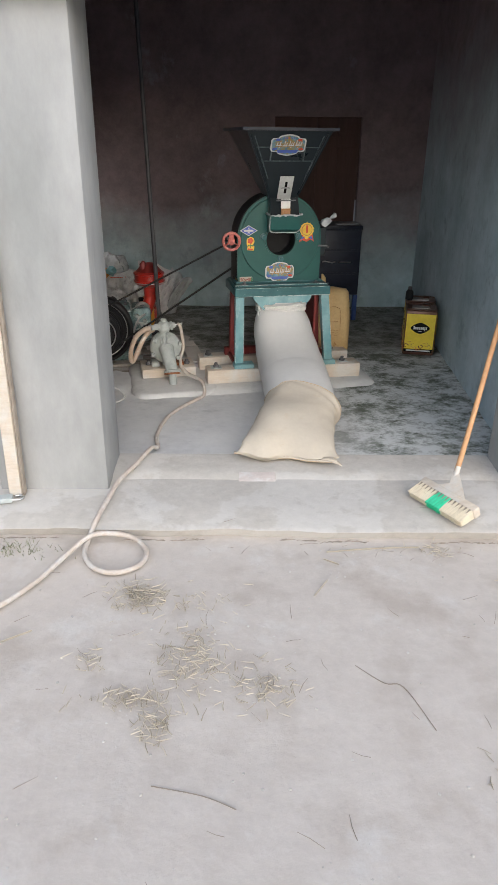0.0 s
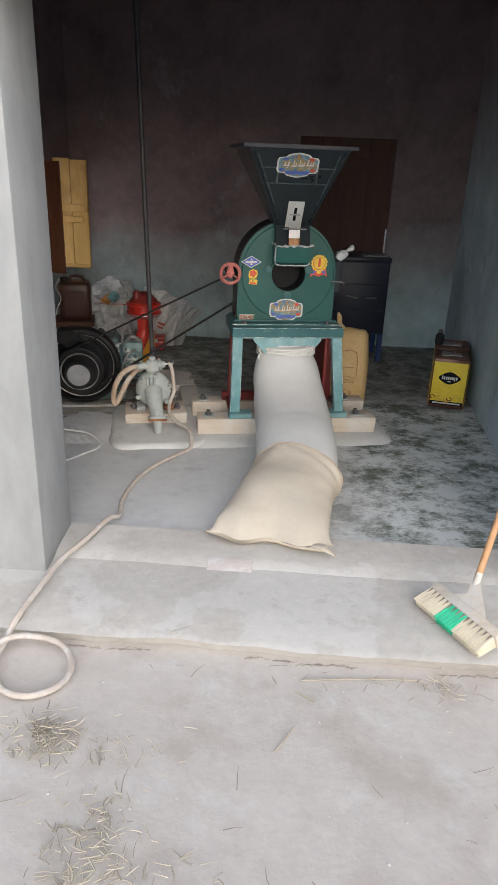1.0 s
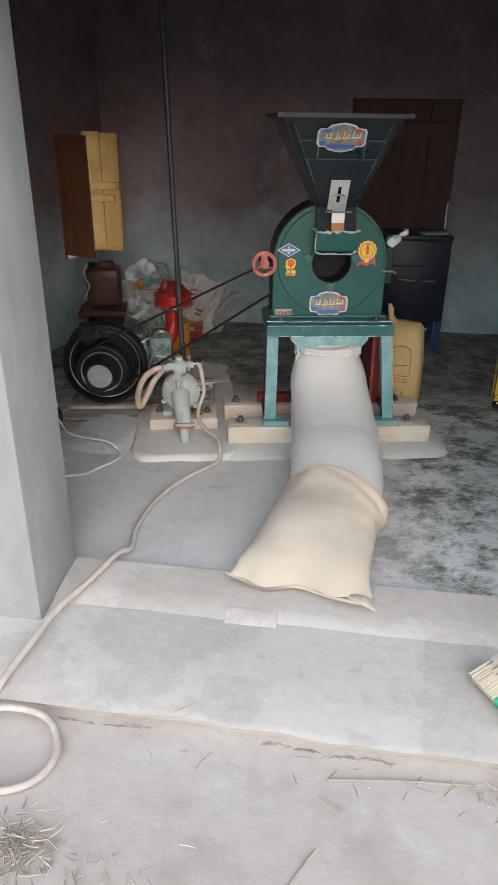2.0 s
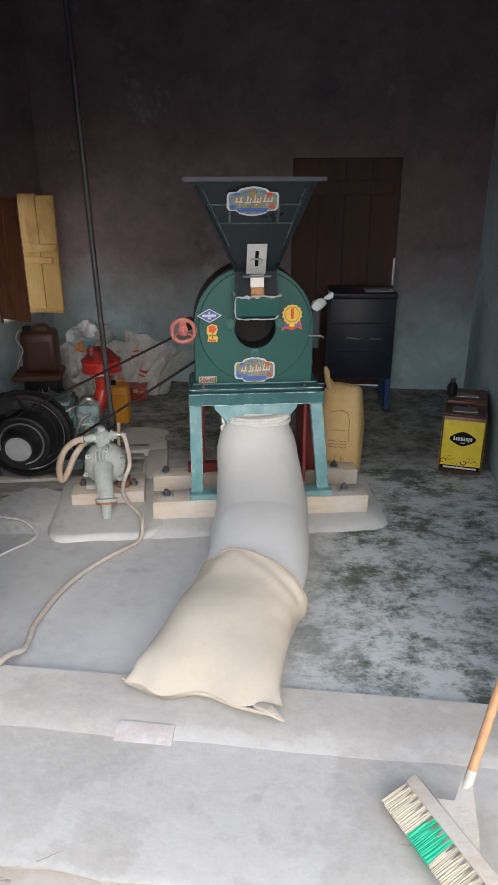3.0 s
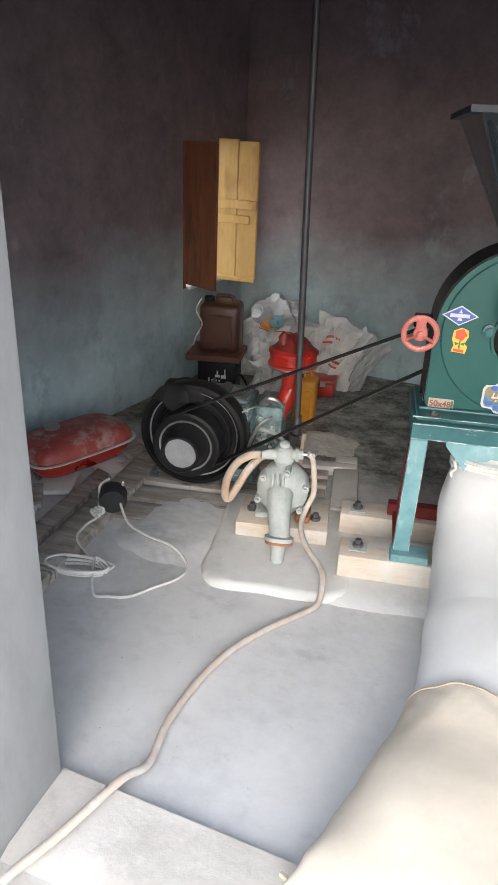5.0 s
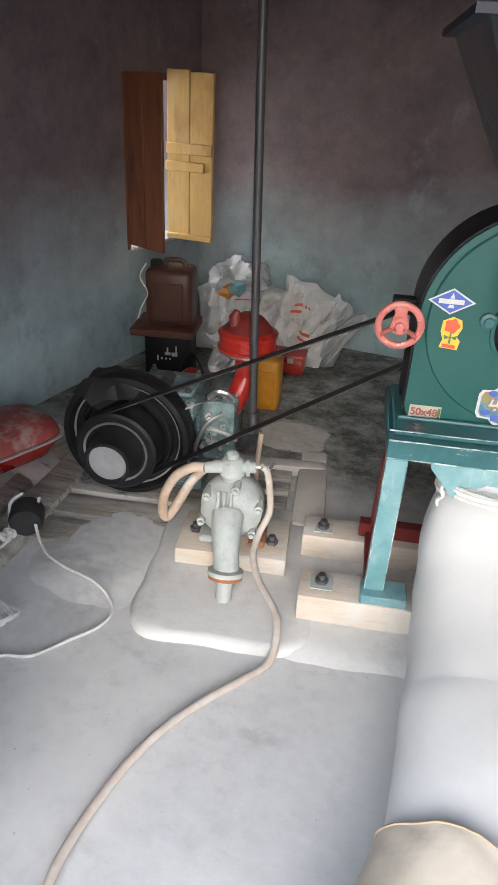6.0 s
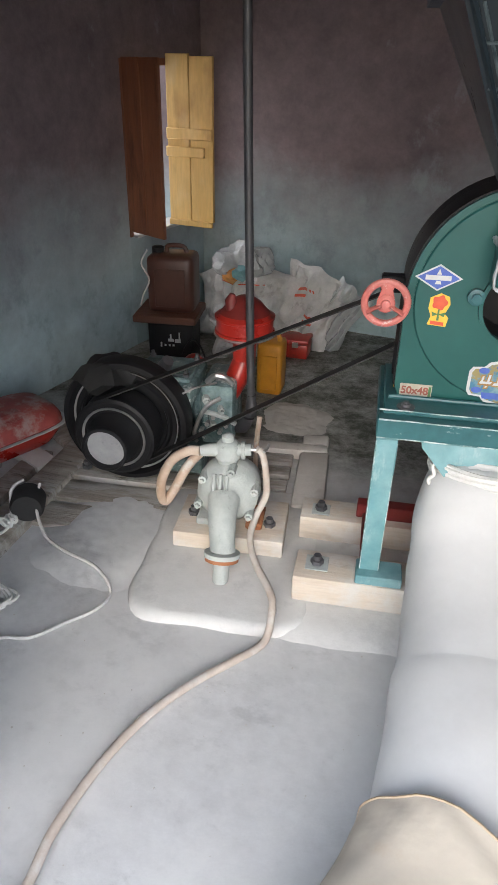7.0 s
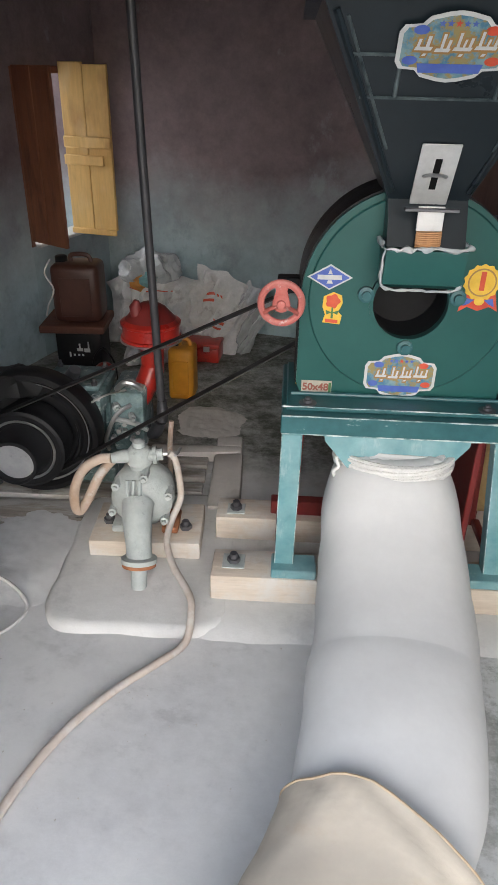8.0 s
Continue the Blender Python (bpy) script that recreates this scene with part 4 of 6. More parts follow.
flat([(-0.006, 0.008), (0.006, 0.008), (0.0, 0.022)], dm, 0.0018, WHITEPRINT, s1, "emblem")
flat([(-0.008, -0.016), (0.008, -0.016), (0.005, -0.008), (-0.005, -0.008)], dm, 0.0018, WHITEPRINT, s1, "emblem")
rm = Matrix.Translation((-0.205, -0.0145, 0.907))
s2 = flat([(-0.024, 0.028), (-0.026, 0.0), (-0.018, -0.02), (-0.024, -0.042), (0.022, -0.046), (0.026, -0.022), (0.016, -0.012), (0.026, 0.012), (0.022, 0.032), (0.0, 0.040)], rm, 0, GOLDPRINT, mill, "sticker", "rose sticker with a yellow edge")
flat([(0.018 * math.cos(a) * (1 + 0.12 * math.cos(5 * a)), 0.016 + 0.018 * math.sin(a) * (1 + 0.12 * math.cos(5 * a))) for a in (2 * math.pi * k / 30 for k in range(30))], rm, 0.0009, REDPRINT, s2, "rose")
flat([(-0.003, -0.03), (0.003, -0.03), (0.002, 0.0), (-0.002, 0.0)], rm, 0.0009, GREENPRINT, s2, "stalk")
for s in (-1, 1):
    flat([(0, -0.014), (s * 0.017, -0.008), (s * 0.014, -0.02)], rm, 0.0009, GREENPRINT, s2, "leaf")
flat([(-0.017, -0.040), (0.016, -0.043), (0.016, -0.034), (-0.017, -0.031)], rm, 0.0012, REDPRINT, s2, "writing_bar")
bmx = Matrix.Translation((0.166, -0.0145, 0.985))
s3 = flat([((0.048 if k % 2 else 0.043) * math.cos(math.pi * k / 14), (0.048 if k % 2 else 0.043) * math.sin(math.pi * k / 14)) for k in range(28)], bmx, 0.0006, GOLDPRINT, mill, "sticker", "gold rosette sticker with red ribbons and a figure one")
flat([(0.036 * math.cos(a), 0.036 * math.sin(a)) for a in (2 * math.pi * k / 28 for k in range(28))], bmx, 0.0012, TANPRINT, s3, "medal_edge")
flat([(0.032 * math.cos(a), 0.032 * math.sin(a)) for a in (2 * math.pi * k / 28 for k in range(28))], bmx, 0.0021, GOLDPRINT, s3, "medal")
for s in (-1, 1):
    flat([(s * 0.012, -0.045), (s * 0.034, -0.040), (s * 0.040, -0.062), (s * 0.026, -0.056)], bmx, 0.0010, BLUEPRINT, s3, "ribbon_fold")
flat([(-0.05, -0.078), (-0.028, -0.064), (0.0, -0.074), (0.028, -0.062), (0.05, -0.074), (0.036, -0.018), (-0.036, -0.018)], bmx, 0.0, REDPRINT, s3, "ribbon")
flat([(0.013 * math.cos(a), -0.048 + 0.011 * math.sin(a)) for a in (2 * math.pi * k / 14 for k in range(14))], bmx, 0.0012, GOLDPRINT, s3, "seal")
letters("1", 0.060, REDPRINT, s3, Matrix.Translation((0.166, -0.0185, 0.987)), bold=0.0035)
lm = Matrix.Translation((-0.231, -0.0075, 0.676))
s4 = flat([(-0.042, -0.019), (0.042, -0.019), (0.042, 0.019), (-0.042, 0.019)], lm, 0, LABELTAN, mill, "sticker", "pale size label reading 50x48")
letters("50x48", 0.029, BROWNPRINT, s4, Matrix.Translation((-0.234, -0.0095, 0.676)), bold=0.0008)
flat([(0.033, -0.016), (0.040, -0.016), (0.040, 0.014), (0.033, 0.014)], lm, 0.0009, GREENPRINT, s4, "edge_bar")

# polythene bag tied at the mill's side
pb = lathe(B(), [(0.012, -0.05), (0.028, -0.03), (0.034, 0.0), (0.02, 0.022), (0.008, 0.032), (0.016, 0.05), (0.018, 0.075), (0.008, 0.085)], 16)
rough_up(pb, 0.018, 30)
solid("plastic_bag", pb, FILM, "crumpled grey polythene bag knotted to the mill's side", "bag", MILL @ pose(0.288, -0.045, 1.04, 0, 55, 0) @ Matrix.Scale(0.8, 4))

# timbers under the mill
def timber(name, x0, x1, y0, y1, z0, z1, m, label, material=PALEWOOD, bolts=(), plate=0.0, bevel=0.006):
    t = thing(name, label, "timber", m, group="machine timbers")
    b = boxed(x0, x1, y0, y1, z0, z1, bevel, 2)
    rough_up(b, 0.004, 9)
    part("beam", b, material, t)
    for x, y in bolts:
        bolt(t, x, y, z1, 0.012, plate)
    return t


timber("timber_sleeper", -0.515, 0.545, -0.168, -0.03, 0.022, 0.1155, MILL, "pale sawn timber sleeper with bolted ends under the mill front", bolts=((-0.449, -0.095), (0.435, -0.095)), plate=0.034)
timber("timber_sleeper", -0.53, 0.56, 0.14, 0.26, 0.022, 0.1155, MILL, "pale sawn timber sleeper with bolted ends under the mill rear", bolts=((-0.463, 0.19), (0.44, 0.19), (-0.30, 0.24)), plate=0.03)

# ---- cloth sleeve and flour sack ----
def cloth_rings(stations, seg=40, wrinkle=0.004, flatten=0.0):
    """Rings of (x, y, z, half width, half height) along a bent centre line, resting on the floor."""
    pts = [Vector(s[:3]) for s in stations]
    rings = []
    for i, (x, y, z, a, b) in enumerate(stations):
        d = (pts[min(i + 1, len(pts) - 1)] - pts[max(i - 1, 0)]).normalized()
        side = Vector((1, 0.12, 0)).normalized()
        up = side.cross(d).normalized()
        if up.z < 0 and abs(up.z) > 0.2:
            up = -up
        if d.z < -0.8:
            up = Vector((0, -1, 0)) if up.y > 0 else up
        ring = []
        for k in range(seg):
            t = 2 * math.pi * k / seg
            ct, st = math.cos(t), math.sin(t)
            p = pts[i] + side * a * math.copysign(abs(ct) ** 0.85, ct) + up * b * math.copysign(abs(st) ** 0.85, st)
            w = wrinkle * noise.noise((p.x * 9, p.y * 5, p.z * 9 + 3)) + 0.5 * wrinkle * noise.noise((p.x * 22, p.y * 14, p.z * 22))
            p += (p - pts[i]).normalized() * w
            p.z = max(p.z, 0.006)
            ring.append(p)
        rings.append(ring)
    return rings


def dense(stations, steps=5):
    """Catmull-Rom through rows of numbers."""
    out, n = [], len(stations)
    for i in range(n - 1):
        a, b, c, d = (stations[min(max(k, 0), n - 1)] for k in (i - 1, i, i + 1, i + 2))
        for s in range(steps):
            t = s / steps
            out.append(tuple(0.5 * (2 * q + (r - p) * t + (2 * p - 5 * q + 4 * r - u) * t * t + (3 * q - p - 3 * r + u) * t ** 3) for p, q, r, u in zip(a, b, c, d)))
    return out + [stations[-1]]


sleeve = thing("cloth_sleeve", "white cotton flour sleeve, full, tied under the mill outlet", "cloth sleeve")
upper = [(0.392, 4.655, 0.525, 0.138, 0.09), (0.392, 4.648, 0.50, 0.144, 0.10), (0.395, 4.625, 0.44, 0.172, 0.135), (0.405, 4.575, 0.36, 0.190, 0.150), (0.425, 4.49, 0.275, 0.198, 0.158),
         (0.446, 4.36, 0.205, 0.203, 0.160), (0.460, 4.24, 0.172, 0.204, 0.158), (0.468, 4.12, 0.155, 0.203, 0.152)]
part("sleeve", loft(B(), cloth_rings(dense(upper), 44, 0.006)), CLOTH, sleeve, "plump white cotton sleeve", 60)
lower = [(0.466, 4.15, 0.156, 0.208, 0.157), (0.469, 4.10, 0.152, 0.208, 0.156), (0.478, 3.98, 0.143, 0.204, 0.146), (0.480, 3.86, 0.132, 0.199, 0.128), (0.470, 3.76, 0.12, 0.188, 0.112), (0.43, 3.60, 0.105, 0.18, 0.095)]
part("cuff", loft(B(), cloth_rings(dense(lower), 44, 0.006)), CLOTH, sleeve, "second white cotton length, hemmed", 60)
tie = B()
tp = []
for k in range(330):
    a = 0.25 * k
    f = k / 330
    up_ = 0.5 + 0.5 * math.sin(2 * math.pi * 2.3 * f) + 0.35 * noise.noise((a * 0.35, 3, 1))
    wide_ = 0.006 + 0.009 * f + 0.004 * noise.noise((a * 0.9, 7, 2))
    tp.append((0.392 + (0.150 + wide_) * math.cos(a), 4.638 + (0.112 + wide_) * math.sin(a), 0.489 + 0.044 * up_ + 0.008 * math.cos(a)))
tube(tie, tp, 0.0062, 6)
tube(tie, smooth_line([(0.262, 4.56, 0.54), (0.245, 4.545, 0.525), (0.252, 4.545, 0.50), (0.240, 4.54, 0.485), (0.246, 4.545, 0.465)], 4), 0.0055, 6)
frill = []
for fz, grow in ((0.486, -0.004), (0.506, 0.0), (0.524, 0.0), (0.535, 0.004), (0.540, -0.004), (0.536, -0.03)):
    ring = []
    for k in range(110):
        a = 2 * math.pi * k / 110
        w = grow + max(0.0, grow + 0.012) * (0.55 * noise.noise((7 * math.cos(a), 7 * math.sin(a), 2 + fz * 9)) + 0.45 * noise.noise((19 * math.cos(a), 19 * math.sin(a), fz * 22)))
        ring.append((0.392 + (0.150 + w) * math.cos(a), 4.638 + (0.112 + w) * math.sin(a), fz + 0.12 * max(0.0, fz - 0.5) * noise.noise((11 * math.cos(a), 11 * math.sin(a), 8)) + 0.010 * math.cos(a)))
    frill.append(ring)
part("gathered_frill", loft(B(), frill), CLOTH, sleeve, "ragged gathered cloth end", 60)
part("tie_rope", tie, ROPE, sleeve, "white cord wound round the sleeve's neck")

sack = thing("flour_sack", "cream cotton flour sack lying filled, its mouth round the sleeve", "sack")
body = [(0.476, 3.805, 0.139, 0.206, 0.147), (0.468, 3.765, 0.135, 0.208, 0.144), (0.446, 3.68, 0.125, 0.213, 0.131), (0.418, 3.55, 0.115, 0.223, 0.117), (0.392, 3.43, 0.098, 0.234, 0.098), (0.374, 3.35, 0.085, 0.241, 0.072), (0.364, 3.29, 0.066, 0.249, 0.040), (0.362, 3.252, 0.052, 0.262, 0.012)]
def slant(x):
    """How far the sack's mouth is drawn forward at x."""
    return 0.10 * (x - 0.43) + 0.65 * max(0.0, x - 0.43)


sk = loft(B(), cloth_rings(dense(body), 48, 0.012))
for v in sk.verts:
    if v.co.y > 3.5:
        v.co.y -= slant(v.co.x) * (v.co.y - 3.5) / 0.34
        fold = max(0.0, 1 - abs(v.co.y + slant(v.co.x) - 3.78) / 0.10)
        v.co.z += 0.004 * fold * math.sin(90 * (v.co.y + 0.75 * v.co.x))
for v in sk.verts:
    if v.co.y < 3.42:
        f = (3.42 - v.co.y) / 0.17
        s = (v.co.x - 0.37) / 0.25
        v.co.y += 0.028 * f * math.cos(s * 6.0) * (1 if abs(s) < 0.8 else 0.2) - 0.20 * 0.25 * s * f - 0.05 * f * max(0, abs(s) - 0.7)
        v.co.z += 0.02 * f * abs(s) ** 2
sk.verts.ensure_lookup_table()
hem = [sk.verts[k].co.copy() + Vector((0, 0.002, 0)) for k in range(48)]
part("sack_body", sk, JUTE, sack, "cream cotton cloth", 70)
part("mouth_hem", tube(B(), hem, 0.0028, 6, closed=True), SEAM, sack, "brown hem of the sack mouth")
seam = smooth_line([(0.10, 3.30, 0.066), (0.25, 3.262, 0.056), (0.37, 3.275, 0.052), (0.47, 3.235, 0.055), (0.56, 3.205, 0.064), (0.61, 3.195, 0.07)], 6)
part("end_seam", tube(B(), seam, 0.006, 6, flat=0.8), JUTE, sack)
part("stitching", tube(B(), [p + Vector((0, -0.0035, -0.004)) for p in seam], 0.0026, 5), SEAM, sack, "brown stitched seam")
part("end_corner", tube(B(), smooth_line([(0.54, 3.235, 0.062), (0.58, 3.215, 0.070), (0.605, 3.20, 0.064), (0.635, 3.195, 0.045)], 5), [0.012, 0.014, 0.016, 0.018, 0.018, 0.018, 0.02, 0.02, 0.018, 0.016, 0.014, 0.012, 0.01, 0.008, 0.006, 0.004], 8, flat=0.6), JUTE, sack)

# ---- standing sack behind the mill ----
ts = thing("standing_sack", "upright tan woven sack with brown print, leaning by the mill", "sack", pose(0.815, 5.16, 0, 0, 0, -6))
rings = []
for z, a, b in ((0.004, 0.10, 0.08), (0.03, 0.118, 0.10), (0.15, 0.125, 0.11), (0.30, 0.122, 0.108), (0.42, 0.112, 0.095), (0.49, 0.10, 0.075), (0.525, 0.085, 0.04), (0.53, 0.05, 0.015)):
    ring = []
    for k in range(36):
        t = 2 * math.pi * k / 36
        p = Vector((a * math.copysign(abs(math.cos(t)) ** 0.6, math.cos(t)), b * math.copysign(abs(math.sin(t)) ** 0.6, math.sin(t)), z))
        p += 0.008 * noise.noise_vector(p * 14)
        p.z = max(p.z, 0.003)
        ring.append(p)
    rings.append(ring)
part("sack_body", loft(B(), rings), TANSACK, ts, "", 60)
part("gathered_ear", tube(B(), [(-0.06, -0.02, 0.51), (-0.085, -0.03, 0.56), (-0.09, -0.03, 0.60), (-0.10, -0.03, 0.63)], [0.03, 0.016, 0.018, 0.008], 8), TANSACK, ts)
def sprint(pts, w=0.006):
    part("print_line", tube(B(), [(x, -0.112 + 0.02 * max(0, (z - 0.3)) / 0.2, z) for x, z in pts], w, 5, flat=0.4), TANPRINT, ts)
sprint([(-0.05, 0.40), (0.0, 0.415), (0.04, 0.40), (0.05, 0.36), (0.05, 0.24)], 0.004)
sprint([(-0.05, 0.30), (0.03, 0.305)], 0.004)
for k in range(3):
    sprint([(-0.06 + 0.02 * j, 0.20 + 0.018 * k + 0.006 * (j % 2)) for j in range(6)], 0.003)
sprint([(-0.02, 0.10), (-0.02, 0.15), (-0.005, 0.15)], 0.004)
sprint([(0.015, 0.10), (0.015, 0.15), (0.03, 0.13)], 0.004)

# ---- pump ----
timber("pump_timber", -0.185, 0.178, -0.045, 0.185, 0.028, 0.092, PUMP_AT, "pale bolted timber board under the water pump", bolts=((-0.135, 0.06), (0.125, 0.035), (-0.02, 0.165)))
pump = thing("water_pump", "dusty pale grey cast-iron water pump bolted to a board", "pump", PUMP_AT)
vol = B()
VOL = Matrix.Translation((-0.015, 0.06, 0.215)) @ pose(0, 0, 0, 90)
lathe(vol, [(0.03, -0.09), (0.075, -0.085), (0.098, -0.055), (0.106, -0.01), (0.100, 0.04), (0.075, 0.065), (0.045, 0.075), (0.03, 0.09)], 28, VOL)
rough_up(vol, 0.005, 25)
casing = part("pump_casing", vol, PUMP, pump)
for a in range(0, 360, 60):
    x, z = -0.015 + 0.098 * math.cos(radians(a + 20)), 0.215 + 0.098 * math.sin(radians(a + 20))
    part("casing_bolt", lathe(B(), [(0.014, -0.02), (0.014, 0.03), (0.008, 0.032), (0.008, 0.042)], 8, Matrix.Translation((x, 0.02, z)) @ pose(0, 0, 0, 90)), PUMP, casing)
for dx in (-0.035, -0.015, 0.005):
    part("casting_rib", tube(B(), smooth_line([(dx - 0.015, -0.01, 0.305), (dx - 0.015, -0.035, 0.25), (dx - 0.012, -0.055, 0.20), (dx - 0.01, -0.075, 0.15)], 4), 0.007, 6), PUMP, casing)
spout = smooth_line([(-0.018, -0.02, 0.225), (-0.015, -0.065, 0.20), (-0.008, -0.105, 0.16), (0.0, -0.145, 0.115), (0.0, -0.155, 0.098)], 5)
part("outlet_elbow", tube(B(), spout, [0.052 - 0.012 * min(1, k / 12) for k in range(len(spout))], 18), PUMP, pump)
end = Matrix.Translation((0.0, -0.155, 0.10)) @ axis_to((0.0, -0.35, -0.94))
part("outlet_flange", lathe(B(), [(0.038, -0.018), (0.056, -0.014), (0.056, 0.0), (0.04, 0.006)], 20, end), PUMP, pump)
part("rusty_gasket", lathe(B(), [(0.05, 0.0), (0.053, 0.004), (0.053, 0.012), (0.04, 0.014)], 20, end), RUST, pump, "rusty joint ring")
part("drain_stub", lathe(B(), [(0.026, 0.012), (0.025, 0.085)], 14, end), PUMP, pump, "pale outlet stub")
part("top_housing", lathe(B(), [(0.03, 0.30), (0.034, 0.325), (0.042, 0.335), (0.04, 0.375), (0.028, 0.39), (0.02, 0.392), (0.02, 0.408), (0.010, 0.415)], 14, Matrix.Translation((-0.02, 0.06, 0))), PUMP, pump)
part("tee_fitting", tube(B(), [(-0.105, 0.045, 0.352), (-0.07, 0.05, 0.358), (0.055, 0.06, 0.365)], [0.017, 0.022, 0.02], 12), PUMP, pump)
part("tee_flange", lathe(B(), [(0.03, -0.006), (0.03, 0.006)], 14, Matrix.Translation((0.03, 0.058, 0.362)) @ axis_to((1, 0.1, 0.05))), PUMP, pump)
part("valve_stem", tube(B(), [(0.055, 0.06, 0.365), (0.105, 0.065, 0.368)], 0.006, 8), STEEL, pump)
part("valve_handle", tube(B(), [(0.098, 0.04, 0.372), (0.104, 0.065, 0.368), (0.108, 0.09, 0.372)], 0.005, 6), STEEL, pump)
for x in (-0.09, 0.075):
    part("foot", boxed(x - 0.027, x + 0.027, 0.0, 0.12, 0.0935, 0.118, 0.006), RUST if x > 0 else PUMP, pump, "rusty cast foot" if x > 0 else "")
part("shaft_housing", tube(B(), [(-0.015, 0.13, 0.215), (-0.015, 0.24, 0.215)], [0.04, 0.03], 14), PUMP, pump)


def hose(name, pts, r, material, label, steps=8, rs=None):
    line = smooth_line(pts, steps)
    return solid(name, tube(B(), line, r, 10), material, label, "hose")


hose("water_hose", [(-0.30, 4.69, 0.372), (-0.285, 4.70, 0.352), (-0.275, 4.71, 0.28), (-0.268, 4.70, 0.20), (-0.285, 4.66, 0.14), (-0.275, 4.58, 0.108), (-0.225, 4.50, 0.082), (-0.14, 4.40, 0.075), (-0.112, 4.34, 0.062),
     (-0.105, 4.26, 0.02), (-0.155, 4.17, 0.018), (-0.225, 4.06, 0.018), (-0.285, 3.93, 0.018), (-0.32, 3.78, 0.018), (-0.33, 3.60, 0.018), (-0.31, 3.46, 0.020), (-0.333, 3.37, 0.052), (-0.385, 3.20, 0.044), (-0.44, 3.05, 0.036), (-0.468, 2.88, 0.022),
     (-0.49, 2.74, 0.006), (-0.515, 2.64, -0.05), (-0.505, 2.54, -0.056), (-0.44, 2.45, -0.056), (-0.35, 2.43, -0.056), (-0.272, 2.48, -0.055), (-0.255, 2.57, -0.053), (-0.31, 2.655, -0.045), (-0.40, 2.675, -0.03), (-0.50, 2.640, -0.020), (-0.585, 2.52, -0.045), (-0.66, 2.36, -0.056), (-0.78, 2.18, -0.056), (-1.0, 1.95, -0.058), (-1.4, 1.7, -0.06)],
     0.0112, HOSE, "pale rubber hose looped over the sill and yard")
hose("pump_hose", [(-0.475, 4.64, 0.352), (-0.515, 4.635, 0.345), (-0.572, 4.63, 0.30), (-0.612, 4.63, 0.22), (-0.622, 4.635, 0.145), (-0.612, 4.65, 0.118), (-0.585, 4.665, 0.165), (-0.545, 4.68, 0.25), (-0.50, 4.70, 0.31), (-0.47, 4.72, 0.32)],
     0.0165, BROWNHOSE, "short brown hose bent over beside the pump")

# ---- diesel engine ----
ENG = MILL @ pose(-1.205, 0.27, 0)
AX = pose(0, 0, 0.283, 90)
eng = thing("diesel_engine", "old grey-green diesel engine with a black flywheel", "engine", ENG)
fly = part("flywheel", lathe(B(), [(0.05, -0.165), (0.19, -0.165), (0.232, -0.158), (0.238, -0.150), (0.238, -0.085), (0.232, -0.075), (0.214, -0.072), (0.208, -0.080), (0.200, -0.095), (0.175, -0.098), (0.168, -0.088), (0.160, -0.088), (0.154, -0.1), (0.05, -0.104)], 64, AX), BLACK, eng, "heavy black flywheel with stepped rings")
part("belt_ring", lathe(B(), [(0.10, -0.08), (0.142, -0.08), (0.146, -0.055), (0.140, -0.03), (0.133, -0.005), (0.140, 0.02), (0.146, 0.032), (0.135, 0.038), (0.11, 0.03), (0.09, 0.032)], 56, AX), BLACK, fly, "black crowned belt pulley")
# two bright rings stand in for the gloss arcs on the black wheel
part("bright_ring", lathe(B(), [(0.108, 0.0315), (0.1135, 0.0325), (0.116, 0.036), (0.114, 0.039), (0.107, 0.0365)], 56, AX, caps=False), STEEL, fly, "thin steel ring added to imitate a gloss arc")
part("bright_ring", lathe(B(), [(0.193, -0.094), (0.197, -0.092), (0.199, -0.088), (0.194, -0.089)], 56, AX, caps=False), STEEL, fly, "thin steel ring added to imitate a gloss arc")
part("hub_sleeve", lathe(B(), [(0.100, 0.02), (0.094, 0.05), (0.084, 0.062), (0.082, 0.125), (0.079, 0.128), (0.070, 0.128), (0.066, 0.10)], 40, AX, caps=False), BLACK, fly, "black hollow hub sleeve")
part("hub_end", lathe(B(), [(0.069, 0.104), (0.069, 0.108), (0.02, 0.110)], 40, AX), HUBGREY, fly, "dull steel hub end")
cr = B()
box(cr, -0.13, 0.17, 0.17, 0.50, 0.10, 0.37, 0.025, 3)
rough_up(cr, 0.006, 12)
part("crankcase", cr, ENGINE, eng, "grey-green cast crankcase")
part("sump", boxed(-0.16, 0.26, 0.18, 0.52, 0.031, 0.099, 0.01, 2), ENGINE, eng)
part("cylinder", lathe(B(), [(r, 0.17 + 0.012 * k) for k in range(11) for r in ((0.115,) if k % 2 else (0.10,))], 24, Matrix.Translation((0, 0.33, 0.24)) @ axis_to((1, 0, 0.08))), ENGINE, eng, "finned cylinder")
part("water_jacket", boxed(-0.02, 0.23, 0.155, 0.42, 0.325, 0.405, 0.012, 2), ENGINE, eng)
lid = part("valve_cover", boxed(0.0, 0.215, 0.20, 0.40, 0.4055, 0.425, 0.006), ENGINE, eng, "flat rusty grey cover plate")
for x, y in ((0.02, 0.22), (0.195, 0.22), (0.02, 0.38), (0.195, 0.38)):
    part("stud", lathe(B(), [(0.012, 0.424), (0.012, 0.436), (0.007, 0.437), (0.007, 0.45)], 8, Matrix.Translation((x, y, 0))), DARKSTEEL, lid)
part("filler_pipe", tube(B(), [(0.09, 0.27, 0.42), (0.12, 0.25, 0.47)], [0.03, 0.022], 12), DARKSTEEL, eng)
